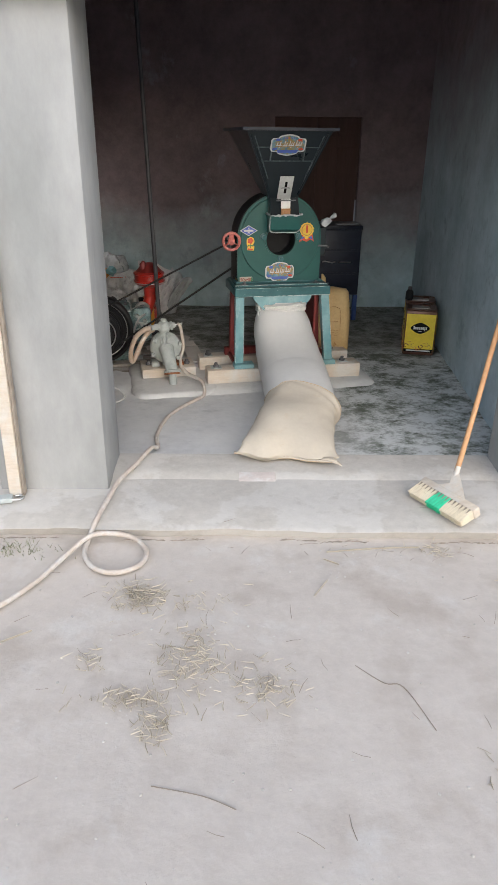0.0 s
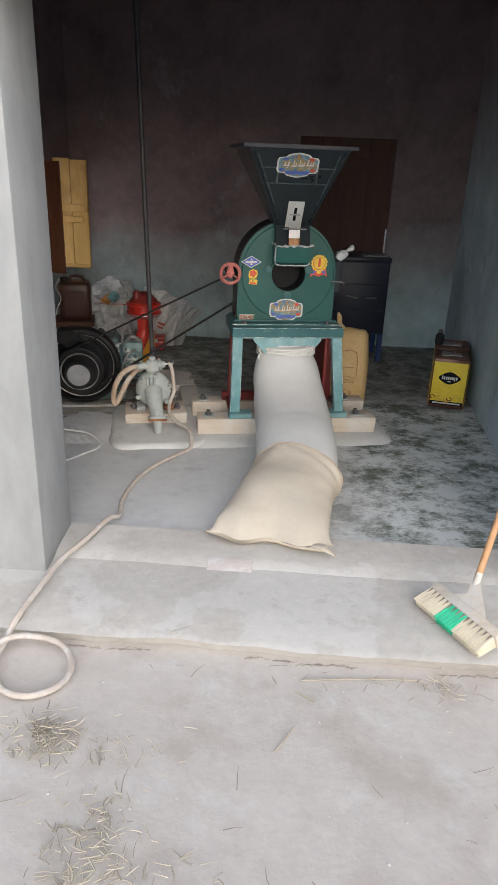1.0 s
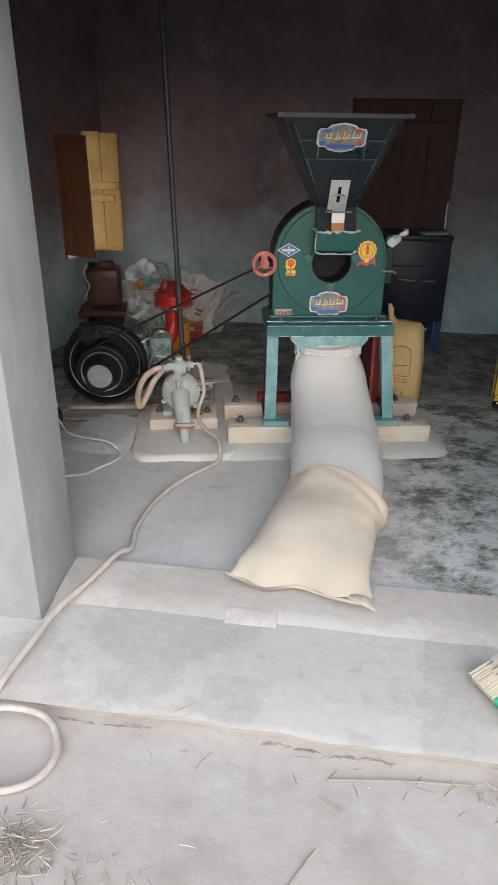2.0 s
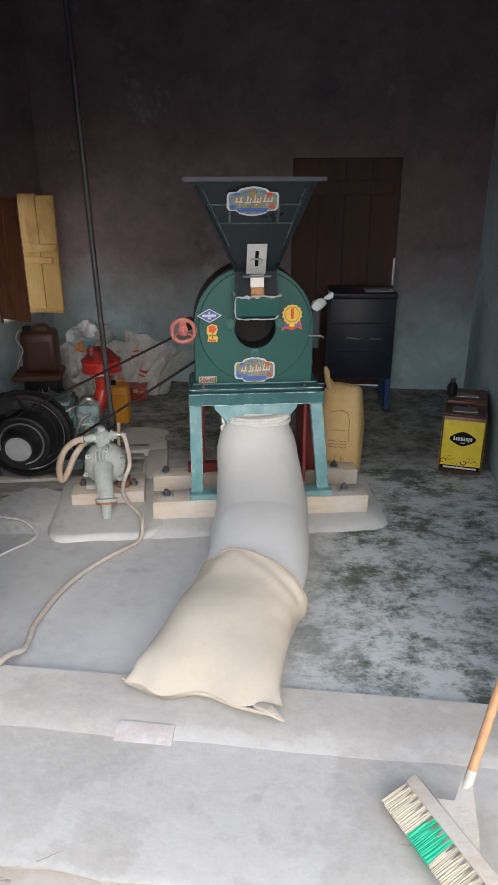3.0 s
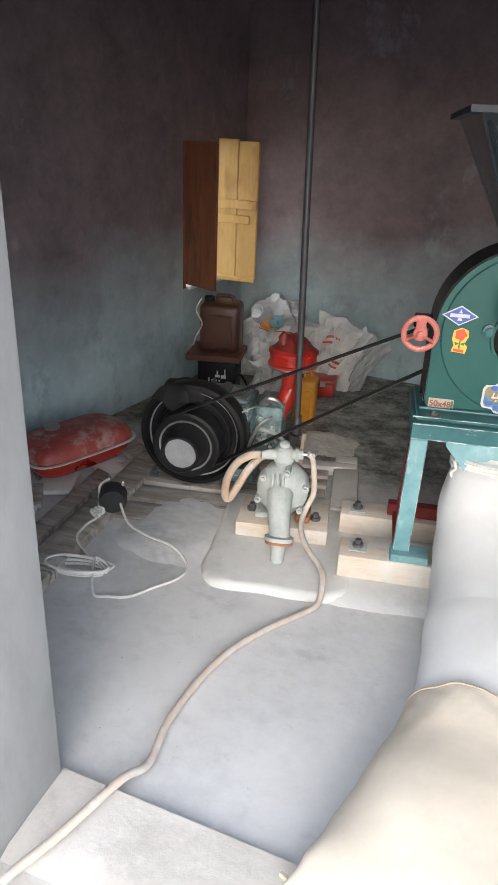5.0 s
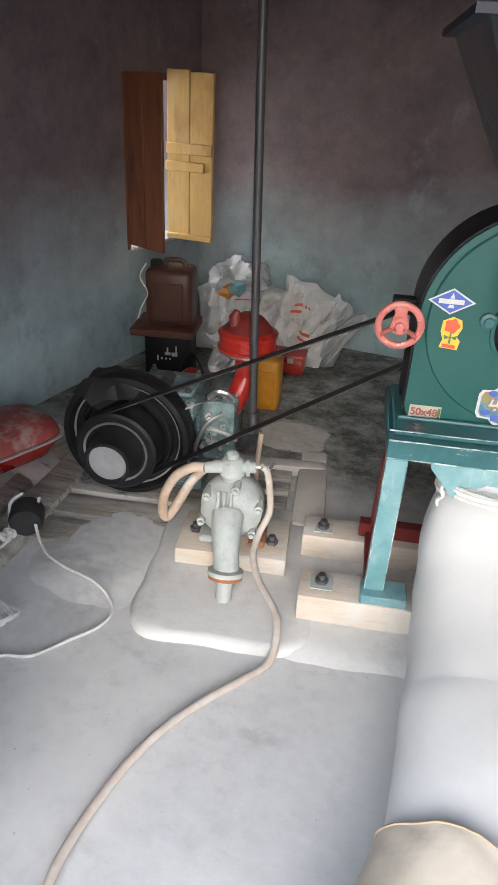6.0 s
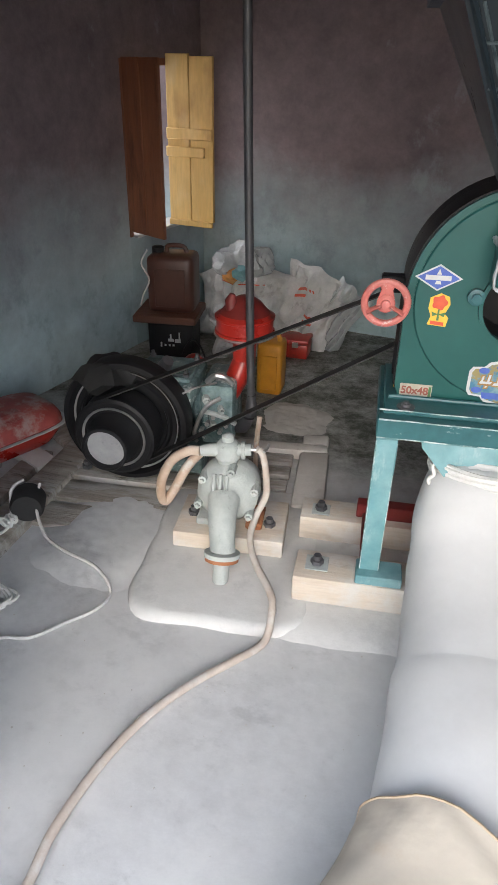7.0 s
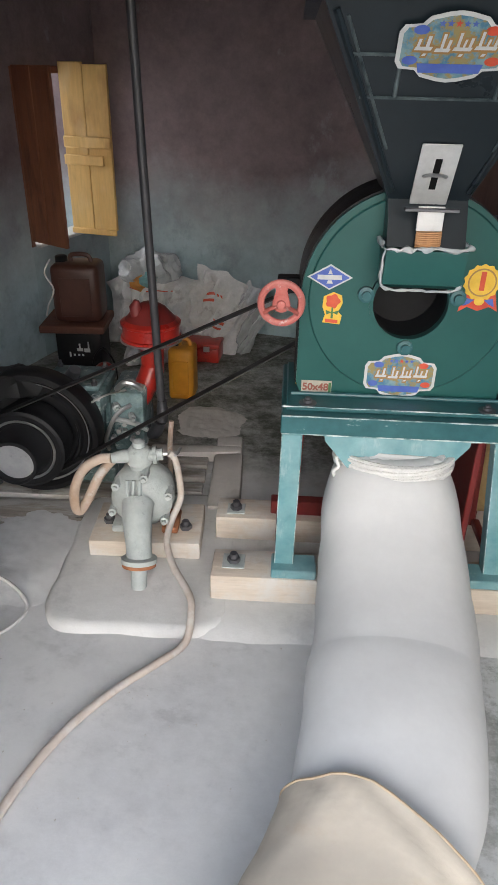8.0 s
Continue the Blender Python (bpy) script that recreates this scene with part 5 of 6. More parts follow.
head = part("cylinder_head", rough_up(boxed(0.245, 0.37, 0.22, 0.44, 0.15, 0.40, 0.02, 2), 0.008, 14), ENGINE, eng, "cylinder head white with dust")
for k in range(5):
    part("head_stud", tube(B(), [(0.255 + 0.024 * k, 0.215, 0.22 + 0.03 * (k % 3)), (0.255 + 0.024 * k, 0.19, 0.22 + 0.03 * (k % 3))], 0.009, 8), STEEL, head)
part("rocker_arm", tube(B(), smooth_line([(0.27, 0.24, 0.40), (0.30, 0.235, 0.43), (0.335, 0.24, 0.425), (0.36, 0.25, 0.40)], 4), 0.012, 8), STEEL, head)
part("injector_line", tube(B(), smooth_line([(0.12, 0.16, 0.30), (0.17, 0.13, 0.37), (0.25, 0.14, 0.42), (0.31, 0.22, 0.41)], 5), 0.004, 6), STEEL, eng)
part("fuel_pump", lathe(B(), [(0.025, 0.22), (0.032, 0.24), (0.03, 0.30), (0.016, 0.31), (0.014, 0.335)], 12, Matrix.Translation((0.12, 0.15, 0))), ENGINE, eng)
for z in (0.16, 0.21, 0.27, 0.32):
    part("casting_ledge", boxed(-0.07, 0.22, 0.150, 0.168, z, z + 0.012, 0.004), ENGINE, eng)
part("rag", rough_up(lathe(B(), [(0.02, 0.40), (0.08, 0.405), (0.11, 0.43), (0.08, 0.465), (0.02, 0.475)], 18, Matrix.Translation((-0.06, 0.10, 0.03))), 0.035, 18), RUBBER, eng, "crumpled black rag over the flywheel guard")
for pts, r0, m_ in ((((0.235, 0.20, 0.17), (0.24, 0.16, 0.24), (0.28, 0.17, 0.33), (0.33, 0.20, 0.36)), 0.008, STEEL), (((0.19, 0.15, 0.20), (0.22, 0.13, 0.30), (0.20, 0.15, 0.39)), 0.006, PUMP), (((0.05, 0.15, 0.36), (0.12, 0.13, 0.345), (0.19, 0.14, 0.36)), 0.009, PUMP), (((0.26, 0.20, 0.30), (0.34, 0.19, 0.29), (0.38, 0.22, 0.25)), 0.010, PUMP)):
    part("fuel_line", tube(B(), smooth_line(pts, 5), r0, 8), m_, eng, "dusty bent fuel line")
for x, y, z, r0 in ((0.205, 0.145, 0.30, 0.013), (0.275, 0.205, 0.345, 0.016), (0.33, 0.205, 0.31, 0.013), (0.155, 0.150, 0.385, 0.011), (0.30, 0.205, 0.24, 0.016)):
    part("union_nut", lathe(B(), [(r0, -0.02), (r0, 0.012), (r0 * 0.6, 0.016), (r0 * 0.6, 0.03)], 6, Matrix.Translation((x, y, z)) @ pose(0, 0, 0, 90, 0, 20)), PUMP, eng, smooth=20)
AIR = Matrix.Translation((0.383, 0.375, 0))
air = part("air_cleaner", lathe(B(), [(0.042, 0.42), (0.045, 0.52), (0.10, 0.545), (0.112, 0.552), (0.112, 0.57), (0.106, 0.572), (0.106, 0.612), (0.112, 0.616), (0.112, 0.624), (0.085, 0.640), (0.058, 0.672), (0.03, 0.690), (0.006, 0.694)], 36, AIR), REDMETAL, eng, "glossy red mushroom-shaped air cleaner")
part("band", lathe(B(), [(0.108, 0.552), (0.116, 0.554), (0.116, 0.560), (0.108, 0.562)], 36, AIR, caps=False), STEEL, air, "pale worn band")
part("dome", lathe(B(), [(0.104, 0.6245), (0.0865, 0.642), (0.0595, 0.674), (0.031, 0.692), (0.006, 0.696)], 36, AIR), DARKRED, air, "dull dark red dome")
part("lug", tube(B(), [(0.345, 0.34, 0.63), (0.338, 0.333, 0.69), (0.345, 0.335, 0.712)], [0.024, 0.022, 0.010], 10), DARKRED, air)
part("intake_elbow", tube(B(), smooth_line([(0.383, 0.375, 0.44), (0.36, 0.345, 0.38), (0.33, 0.30, 0.33)], 4), 0.045, 14), REDMETAL, eng, "red intake elbow")
part("exhaust_elbow", tube(B(), smooth_line([(0.355, 0.30, 0.21), (0.40, 0.265, 0.215), (0.422, 0.255, 0.27)], 5), 0.026, 12), PIPE, eng)

pipe = thing("exhaust_pipe", "tall dark iron exhaust pipe rising to the ceiling", "pipe", pose(-0.470, 5.075, 0))
part("pipe_length", tube(B(), [(0, 0, 0.272), (-0.028, 0.0, 1.2), (-0.069, 0.0, TOP)], 0.0145, 14), PIPE, pipe)
part("sleeve", lathe(B(), [(0.021, 0.274), (0.021, 0.33), (0.018, 0.335), (0.018, 0.36)], 16), PIPE, pipe)
part("thin_pipe", tube(B(), smooth_line([(0.045, -0.06, 0.05), (0.046, -0.055, 0.2), (0.05, -0.04, 0.30)], 4), 0.010, 8), BROWNHOSE, pipe, "thin brown pipe beside it")

# drive belt round both pulleys, in the plane of the pulleys
belt = B()
c1, r1, c2, r2 = Vector((-1.205, 0.283)), 0.139, Vector((0.0, 0.95)), 0.061
d = c2 - c1
L = d.length
base, off = math.atan2(d.y, d.x), math.acos((r1 - r2) / L)
loop = []
for k in range(25):
    a = base + off + (2 * math.pi - 2 * off) * k / 24
    loop.append(c1 + r1 * Vector((math.cos(a), math.sin(a))))
for k in range(17):
    a = base - off + 2 * off * k / 16
    loop.append(c2 + r2 * Vector((math.cos(a), math.sin(a))))
inner = [q + (0.004 * ((c1 if i < 25 else c2) - q).normalized()) for i, q in enumerate(loop)]
loft(belt, [[(q.x, y, q.y) for q in ring_] for ring_, y in ((loop, 0.250), (loop, 0.290), (inner, 0.290), (inner, 0.250))], caps=False, closed=True)
solid("drive_belt", belt, RUBBER, "black flat drive belt running from engine to mill", "belt", MILL)

# ---- timbers and boards round the engine ----
for x0, x1, y0, y1, z, bolts_ in ((-0.34, 0.40, 0.08, 0.185, 0.030, ((-0.193, 0.135),)), (-0.30, 0.24, -0.06, 0.065, 0.020, ()), (-0.26, 0.06, -0.22, -0.085, 0.016, ())):
    timber("engine_sleeper", x0, x1, y0, y1, -0.045, z, ENG, "grey oily timber sleeper under the engine", GREYWOOD, bolts_)
timber("engine_sleeper", -0.25, 0.45, 0.40, 0.52, -0.045, 0.030, ENG, "grey oily timber sleeper under the engine's rear", GREYWOOD)
timber("floor_beam", -0.065, 0.065, -1.35, 0.42, -0.03, 0.045, pose(-1.165, 4.90, 0, 0, 0, 5.5), "long worn grey timber beam set in the floor", GREYWOOD, bevel=0.01)
timber("floor_beam", -0.045, 0.045, -1.2, 0.0, -0.03, 0.03, pose(-1.315, 4.90, 0, 0, 0, 5.5), "long worn grey timber beam set in the floor", GREYWOOD, bevel=0.01)
for k, (x, y, w, l, a) in enumerate(((-1.44, 4.62, 0.16, 0.22, 20), (-1.30, 5.05, 0.12, 0.30, 62), (-1.38, 4.86, 0.10, 0.34, 70), (-1.50, 4.42, 0.2, 0.2, 35), (-1.42, 4.25, 0.17, 0.2, 12), (-1.58, 4.72, 0.14, 0.2, 50))):
    b = boxed(-w / 2, w / 2, -l / 2, l / 2, 0.004, 0.028 + 0.006 * (k % 3), 0.008, 2)
    rough_up(b, 0.008, 8, 0.006)
    solid("loose_board" if k % 2 else "loose_stone", b, GREYWOOD if k % 2 else APRON, "short grey broken board lying on the floor" if k % 2 else "flat pale broken stone lying on the floor", "board" if k % 2 else "stone", pose(x, y, 0, 0, 0, a), group="rubble by the engine")
# boards set close together, standing in for the pit's dark inside as well
for x0, y0 in ((-0.43, 5.01), (-0.45, 5.11), (-0.47, 5.205)):
    timber("pit_board", -0.16, 0.13, -0.036, 0.036, 0.004, 0.03, pose(x0, y0, 0, 0, 0, 13), "grey board laid across the shallow pit, also standing in for its dark inside", GREYWOOD)
dust("floor_patch", -0.22, 0.20, -0.20, 0.20, pose(-0.44, 5.63, 0, 0, 0, 13), "pale worn cement patch in the dark floor", 0.016, APRON, "structure", 0.5)

# ---- red fuel tank lying by the wall ----
TANK = pose(-1.475, 4.80, 0.03, 0, 0, -20)
tank = thing("fuel_tank", "dusty red metal fuel tank with a pale flange", "tank", TANK)


def rounded(hx, hy, z, p=0.45, n=40):
    return [(hx * math.copysign(abs(math.cos(t)) ** p, math.cos(t)), hy * math.copysign(abs(math.sin(t)) ** p, math.sin(t)), z) for t in (2 * math.pi * k / n for k in range(n))]


part("upper_half", loft(B(), [rounded(0.155, 0.27, 0.102), rounded(0.153, 0.268, 0.125), rounded(0.14, 0.25, 0.155), rounded(0.105, 0.20, 0.175), rounded(0.04, 0.08, 0.182)]), DUSTRED, tank, "dusty red domed top")
part("lower_half", loft(B(), [rounded(0.09, 0.17, 0.0), rounded(0.125, 0.225, 0.02), rounded(0.15, 0.262, 0.07), rounded(0.155, 0.27, 0.096)]), REDMETAL, tank, "red lower shell")
part("flange", loft(B(), [rounded(0.158, 0.274, 0.0965), rounded(0.172, 0.288, 0.0965), rounded(0.172, 0.288, 0.1015), rounded(0.158, 0.274, 0.1015)], caps=False, closed=True), ZINC, tank, "pale worn seam flange")
part("filler_cap", lathe(B(), [(0.034, 0.175), (0.036, 0.195), (0.028, 0.202), (0.01, 0.205)], 20, Matrix.Translation((-0.05, -0.08, 0))), STEEL, tank, "bright screw cap")
part("badge_panel", loft(B(), [[(x * 0.5 + 0.075, y * 0.42 - 0.02, 0.1745 - 0.16 * (x * 0.5 + 0.0)) for x, y, _ in rounded(0.10, 0.27, 0)], [(x * 0.46 + 0.075, y * 0.4 - 0.02, 0.178 - 0.16 * (x * 0.46 + 0.0)) for x, y, _ in rounded(0.10, 0.27, 0)]]), DUSTRED, tank)

# ---- rope and roller ----
solid("rubber_roller", lathe(B(), [(0.02, -0.045), (0.05, -0.045), (0.058, -0.03), (0.058, 0.03), (0.05, 0.045), (0.02, 0.045)], 24, pose(-1.06, 4.48, 0.098, 90, 0, 30)), RUBBER, "small black rubber roller on the beam", "roller")
coil = [(-1.10, 4.52, 0.155), (-1.115, 4.47, 0.14), (-1.09, 4.42, 0.06), (-1.07, 4.37, 0.055), (-1.08, 4.30, 0.052), (-1.04, 4.20, 0.05)]
for k in range(5):
    ph = 0.5 * k
    for j in range(8):
        a = 2 * math.pi * j / 8 + ph
        coil.append((-0.955 + (0.085 + 0.008 * k) * math.cos(a) + 0.015 * math.sin(3 * k), 4.09 + (0.035 + 0.004 * k) * math.sin(a) + 0.25 * 0.085 * math.cos(a) + 0.010 * math.cos(2.2 * k), 0.014 + 0.008 * k))
coil += [(-0.84, 4.00, 0.012), (-0.78, 4.01, 0.010), (-0.72, 4.035, 0.010), (-0.665, 4.12, 0.010), (-0.615, 4.20, 0.010), (-0.618, 4.285, 0.010), (-0.70, 4.33, 0.045), (-0.84, 4.36, 0.045), (-0.94, 4.40, 0.05), (-1.02, 4.47, 0.10), (-1.04, 4.53, 0.15)]
solid("rope", tube(B(), smooth_line(coil, 5), 0.0055, 6), ROPE, "white cord looped on the roller and coiled on the floor", "rope")
knot = tube(B(), [(-1.085 + 0.02 * math.cos(a * 1.7), 4.40 + 0.02 * math.sin(a), 0.065 + 0.012 * math.cos(a * 2.3)) for a in (0.35 * k for k in range(54))], 0.0055, 6)
solid("rope_knot", knot, ROPE, "tight knot of white cord", "rope")

# ---- cans, box and plastic sacks in the corner ----
def jerrycan(name, m, w, d, h, material, label, neck=0.03):
    j = thing(name, label, "jerrycan", m)
    b = boxed(-w / 2, w / 2, -d / 2, d / 2, 0, h, min(w, d) * 0.16, 3)
    part("can_body", b, material, j)
    part("can_panel", boxed(-w * 0.32, w * 0.32, -d / 2 - 0.004, -d / 2 + 0.002, h * 0.12, h * 0.78, 0.002), material, j)
    part("handle", tube(B(), smooth_line([(-w * 0.12, 0, h - 0.004), (-w * 0.10, 0, h + 0.03), (w * 0.22, 0, h + 0.03), (w * 0.30, 0, h - 0.004)], 4), 0.011, 8), material, j)
    part("cap", lathe(B(), [(neck, h - 0.004), (neck, h + 0.022), (neck * 0.8, h + 0.026)], 16, Matrix.Translation((-w * 0.32, 0, 0))), BLACK, j, "black screw cap")
    return j


bb = thing("battery_box", "black box with small white writing on its side", "box", pose(-1.235, 5.93, 0, 0, 0, 14))
part("box_body", boxed(-0.115, 0.115, -0.09, 0.12, 0.003, 0.285, 0.015, 2), BLACK, bb)
for x0, x1, z0, z1 in ((-0.01, 0.02, 0.185, 0.20), (0.0, 0.008, 0.20, 0.225), (0.025, 0.055, 0.18, 0.20), (0.045, 0.052, 0.20, 0.235), (-0.05, -0.042, 0.155, 0.18), (-0.03, -0.02, 0.16, 0.17), (-0.008, 0.002, 0.16, 0.17), (0.012, 0.022, 0.16, 0.17)):
    part("writing_bar", boxed(x0, x1, -0.0925, -0.0905, z0, z1), WHITEPRINT, bb)
tray = B()
box(tray, -0.17, 0.15, -0.13, 0.15, 0.287, 0.325, 0.006)
solid("wooden_tray", tray, TRAYWOOD, "brown wooden board resting on the black box", "board", pose(-1.245, 5.93, 0, 0, 0, 14))
jerrycan("oil_can", pose(-1.235, 5.95, 0.326, 0, 0, 14), 0.235, 0.19, 0.285, BROWNPLASTIC, "dark brown oil can standing on a wooden board")
solid("can_cord", tube(B(), smooth_line([(-1.31, 5.83, 0.64), (-1.33, 5.80, 0.58), (-1.30, 5.815, 0.50), (-1.335, 5.81, 0.42), (-1.345, 5.80, 0.37)], 5), 0.004, 6), ROPE, "thin pale cord hanging from the oil can", "cord")
jerrycan("amber_can", pose(-0.675, 5.88, 0, 0, 0, 8), 0.125, 0.14, 0.265, AMBER, "amber plastic oil can standing on the floor", 0.025)
rb = thing("red_toolbox", "small red metal toolbox on the floor", "toolbox", pose(-0.68, 6.38, 0, 0, 0, 6))
part("box_body", boxed(-0.17, 0.05, -0.07, 0.07, 0.003, 0.085, 0.008, 2), REDMETAL, rb)
part("lid", boxed(-0.174, 0.054, -0.074, 0.074, 0.086, 0.112, 0.008, 2), REDMETAL, rb)
part("clasp", boxed(-0.035, 0.0, -0.078, -0.0745, 0.07, 0.10, 0.001), STEEL, rb)
sb = thing("small_lantern", "small red lantern with a dusty glass on the floor", "lantern", pose(-1.02, 5.72, 0))
part("base", lathe(B(), [(0.055, 0.003), (0.06, 0.02), (0.05, 0.05), (0.03, 0.06)], 18), REDMETAL, sb)
part("glass", lathe(B(), [(0.035, 0.061), (0.05, 0.09), (0.042, 0.13), (0.03, 0.15)], 18), FILM, sb)
part("cap", lathe(B(), [(0.045, 0.151), (0.05, 0.165), (0.03, 0.185), (0.01, 0.195)], 18), REDMETAL, sb)
part("handle", tube(B(), smooth_line([(-0.05, 0, 0.05), (-0.06, 0, 0.18), (0.0, 0, 0.27), (0.06, 0, 0.18), (0.05, 0, 0.05)], 5), 0.005, 6), BLACK, sb)


def heap(name, m, stations, material, label, seed, crumple=0.034, seg=56, rows=34):
    """A limp folded sheet-plastic sack: a squashed bag with sharp folds and a ragged outline."""
    hx, hy, hz = stations
    rings = []
    for i in range(rows + 1):
        v = i / rows
        ph = math.pi * v
        ring_ = []
        for k in range(seg):
            t = 2 * math.pi * k / seg
            p = Vector((hx * math.copysign(math.sin(ph) ** 0.6, 1) * math.copysign(abs(math.cos(t)) ** 0.7, math.cos(t)), hy * math.sin(ph) ** 0.6 * math.copysign(abs(math.sin(t)) ** 0.7, math.sin(t)), hz * (1 - math.cos(ph)) / 2))
            q = Vector((p.x * 5 + seed, p.y * 5, p.z * 6))
            ridge = 1.0 - 2.2 * abs(noise.noise(q * 1.4)) - 0.9 * abs(noise.noise(q * 3.3 + Vector((4, 1, 9))))
            p += crumple * (0.8 * noise.noise_vector(q * 0.9) + 0.9 * ridge * Vector((p.x, p.y, 0.6 * p.z + 0.02)).normalized())
            p.z = max(p.z, 0.004)
            ring_.append(p)
        rings.append(ring_)
    return solid(name, loft(B(), rings), material, label, "plastic sack", m, group="sacks in the corner", smooth=25)


def folded_sack(m, w, h, t, material, label, seed, prints=()):
    """A limp flat sack: two sheets that meet at the seam, sagging, with long sharp creases."""
    inv = m.inverted()

    def point(u, v, side):
        swell = max(0.0, (1 - abs(u) ** 3) * (1 - abs(2 * v - 1) ** 3)) ** 0.6
        p = Vector((u * w / 2 * (1 - 0.10 * math.sin(math.pi * v)), side * t / 2 * swell, v * h))
        crease = 0.0
        for k in range(5):
            ang = seed * 1.7 + k * 1.3
            crease += abs(noise.noise((3.2 * (u * math.cos(ang) + v * math.sin(ang)) + k, 0.8 * v, seed))) - 0.22
        p.y += side * 0.09 * crease * swell * (t / 0.2 + 0.3) + 0.03 * noise.noise((u * 2, v * 2, seed))
        p.z += 0.05 * noise.noise((u * 2.2, seed, v)) * v - 0.25 * t * v * abs(u)
        p.x += 0.04 * noise.noise((seed, v * 2.5, u))
        q = m @ p
        q.z = max(q.z, 0.004)
        q.y = min(q.y, BACK - 0.02)
        return inv @ q
    s = thing("plastic_sack", label, "plastic sack", m, group="sacks in the corner")
    b = B()
    nu, nv = 34, 28
    sheets = [[[b.verts.new(point(-1 + 2 * i / nu, j / nv, sd)) for i in range(nu + 1)] for j in range(nv + 1)] for sd in (-1, 1)]
    for k, sh in enumerate(sheets):
        for j in range(nv):
            for i in range(nu):
                q = (sh[j][i], sh[j][i + 1], sh[j + 1][i + 1], sh[j + 1][i])
                b.faces.new(q if k == 0 else q[::-1])
    bmesh.ops.remove_doubles(b, verts=b.verts[:], dist=0.0005)
    part("bag", b, material, s, "", 30)
    for u0, u1, v0, v1 in prints:
        pbm = B()
        for lift in (0.003,):
            grid = [[pbm.verts.new(point(u0 + (u1 - u0) * i / 6, v0 + (v1 - v0) * j / 3, -1) + Vector((0, -lift, 0.002))) for i in range(7)] for j in range(4)]
            for j in range(3):
                for i in range(6):
                    pbm.faces.new((grid[j][i], grid[j][i + 1], grid[j + 1][i + 1], grid[j + 1][i]))
        part("print_bar", pbm, REDPRINT, s, "faded red printed bar", 30)


folded_sack(pose(-1.03, 6.50, 0.0, -8, 0, 6), 0.66, 0.43, 0.24, PLASTIC, "white woven plastic sack slumped half full against the wall", 3.3, ((-0.6, 0.35, 0.80, 0.815),))
folded_sack(pose(-0.76, 6.50, 0.0, -12, 14, -12), 0.38, 0.47, 0.13, PLASTIC, "limp white plastic sack with red print, half empty", 8.1, ((-0.5, -0.1, 0.62, 0.655), (-0.4, 0.1, 0.70, 0.735), (0.05, 0.5, 0.42, 0.45), (0.1, 0.5, 0.36, 0.385)))
folded_sack(pose(-0.64, 6.56, 0.0, -6, 32, -20), 0.24, 0.44, 0.07, FILM, "folded grey plastic sheet leaning on the wall", 5.7)
heap("plastic_sack", pose(-1.08, 6.52, 0.36, 0, 0, 30), (0.15, 0.11, 0.15), FILM, "thin clear polythene bag of scraps on the sacks", 15, 0.05)
folded_sack(pose(-0.96, 6.20, 0.0, -14, -6, 25), 0.30, 0.26, 0.14, PLASTIC, "small grey plastic sack slumped on the floor", 12.2)

for x, y, z, m_, c in ((-1.05, 6.385, 0.42, TEAL, "teal"), (-1.11, 6.39, 0.40, ORANGEPRINT, "orange")):
    sc = rough_up(lathe(B(), [(0.004, -0.03), (0.036, -0.018), (0.044, 0.0), (0.032, 0.018), (0.004, 0.026)], 14), 0.022, 32)
    solid("plastic_scrap", sc, m_, "crumpled " + c + " plastic scrap stuffed among the sacks", "scrap", pose(x, y, z, 60, 20, 0), group="sacks in the corner")

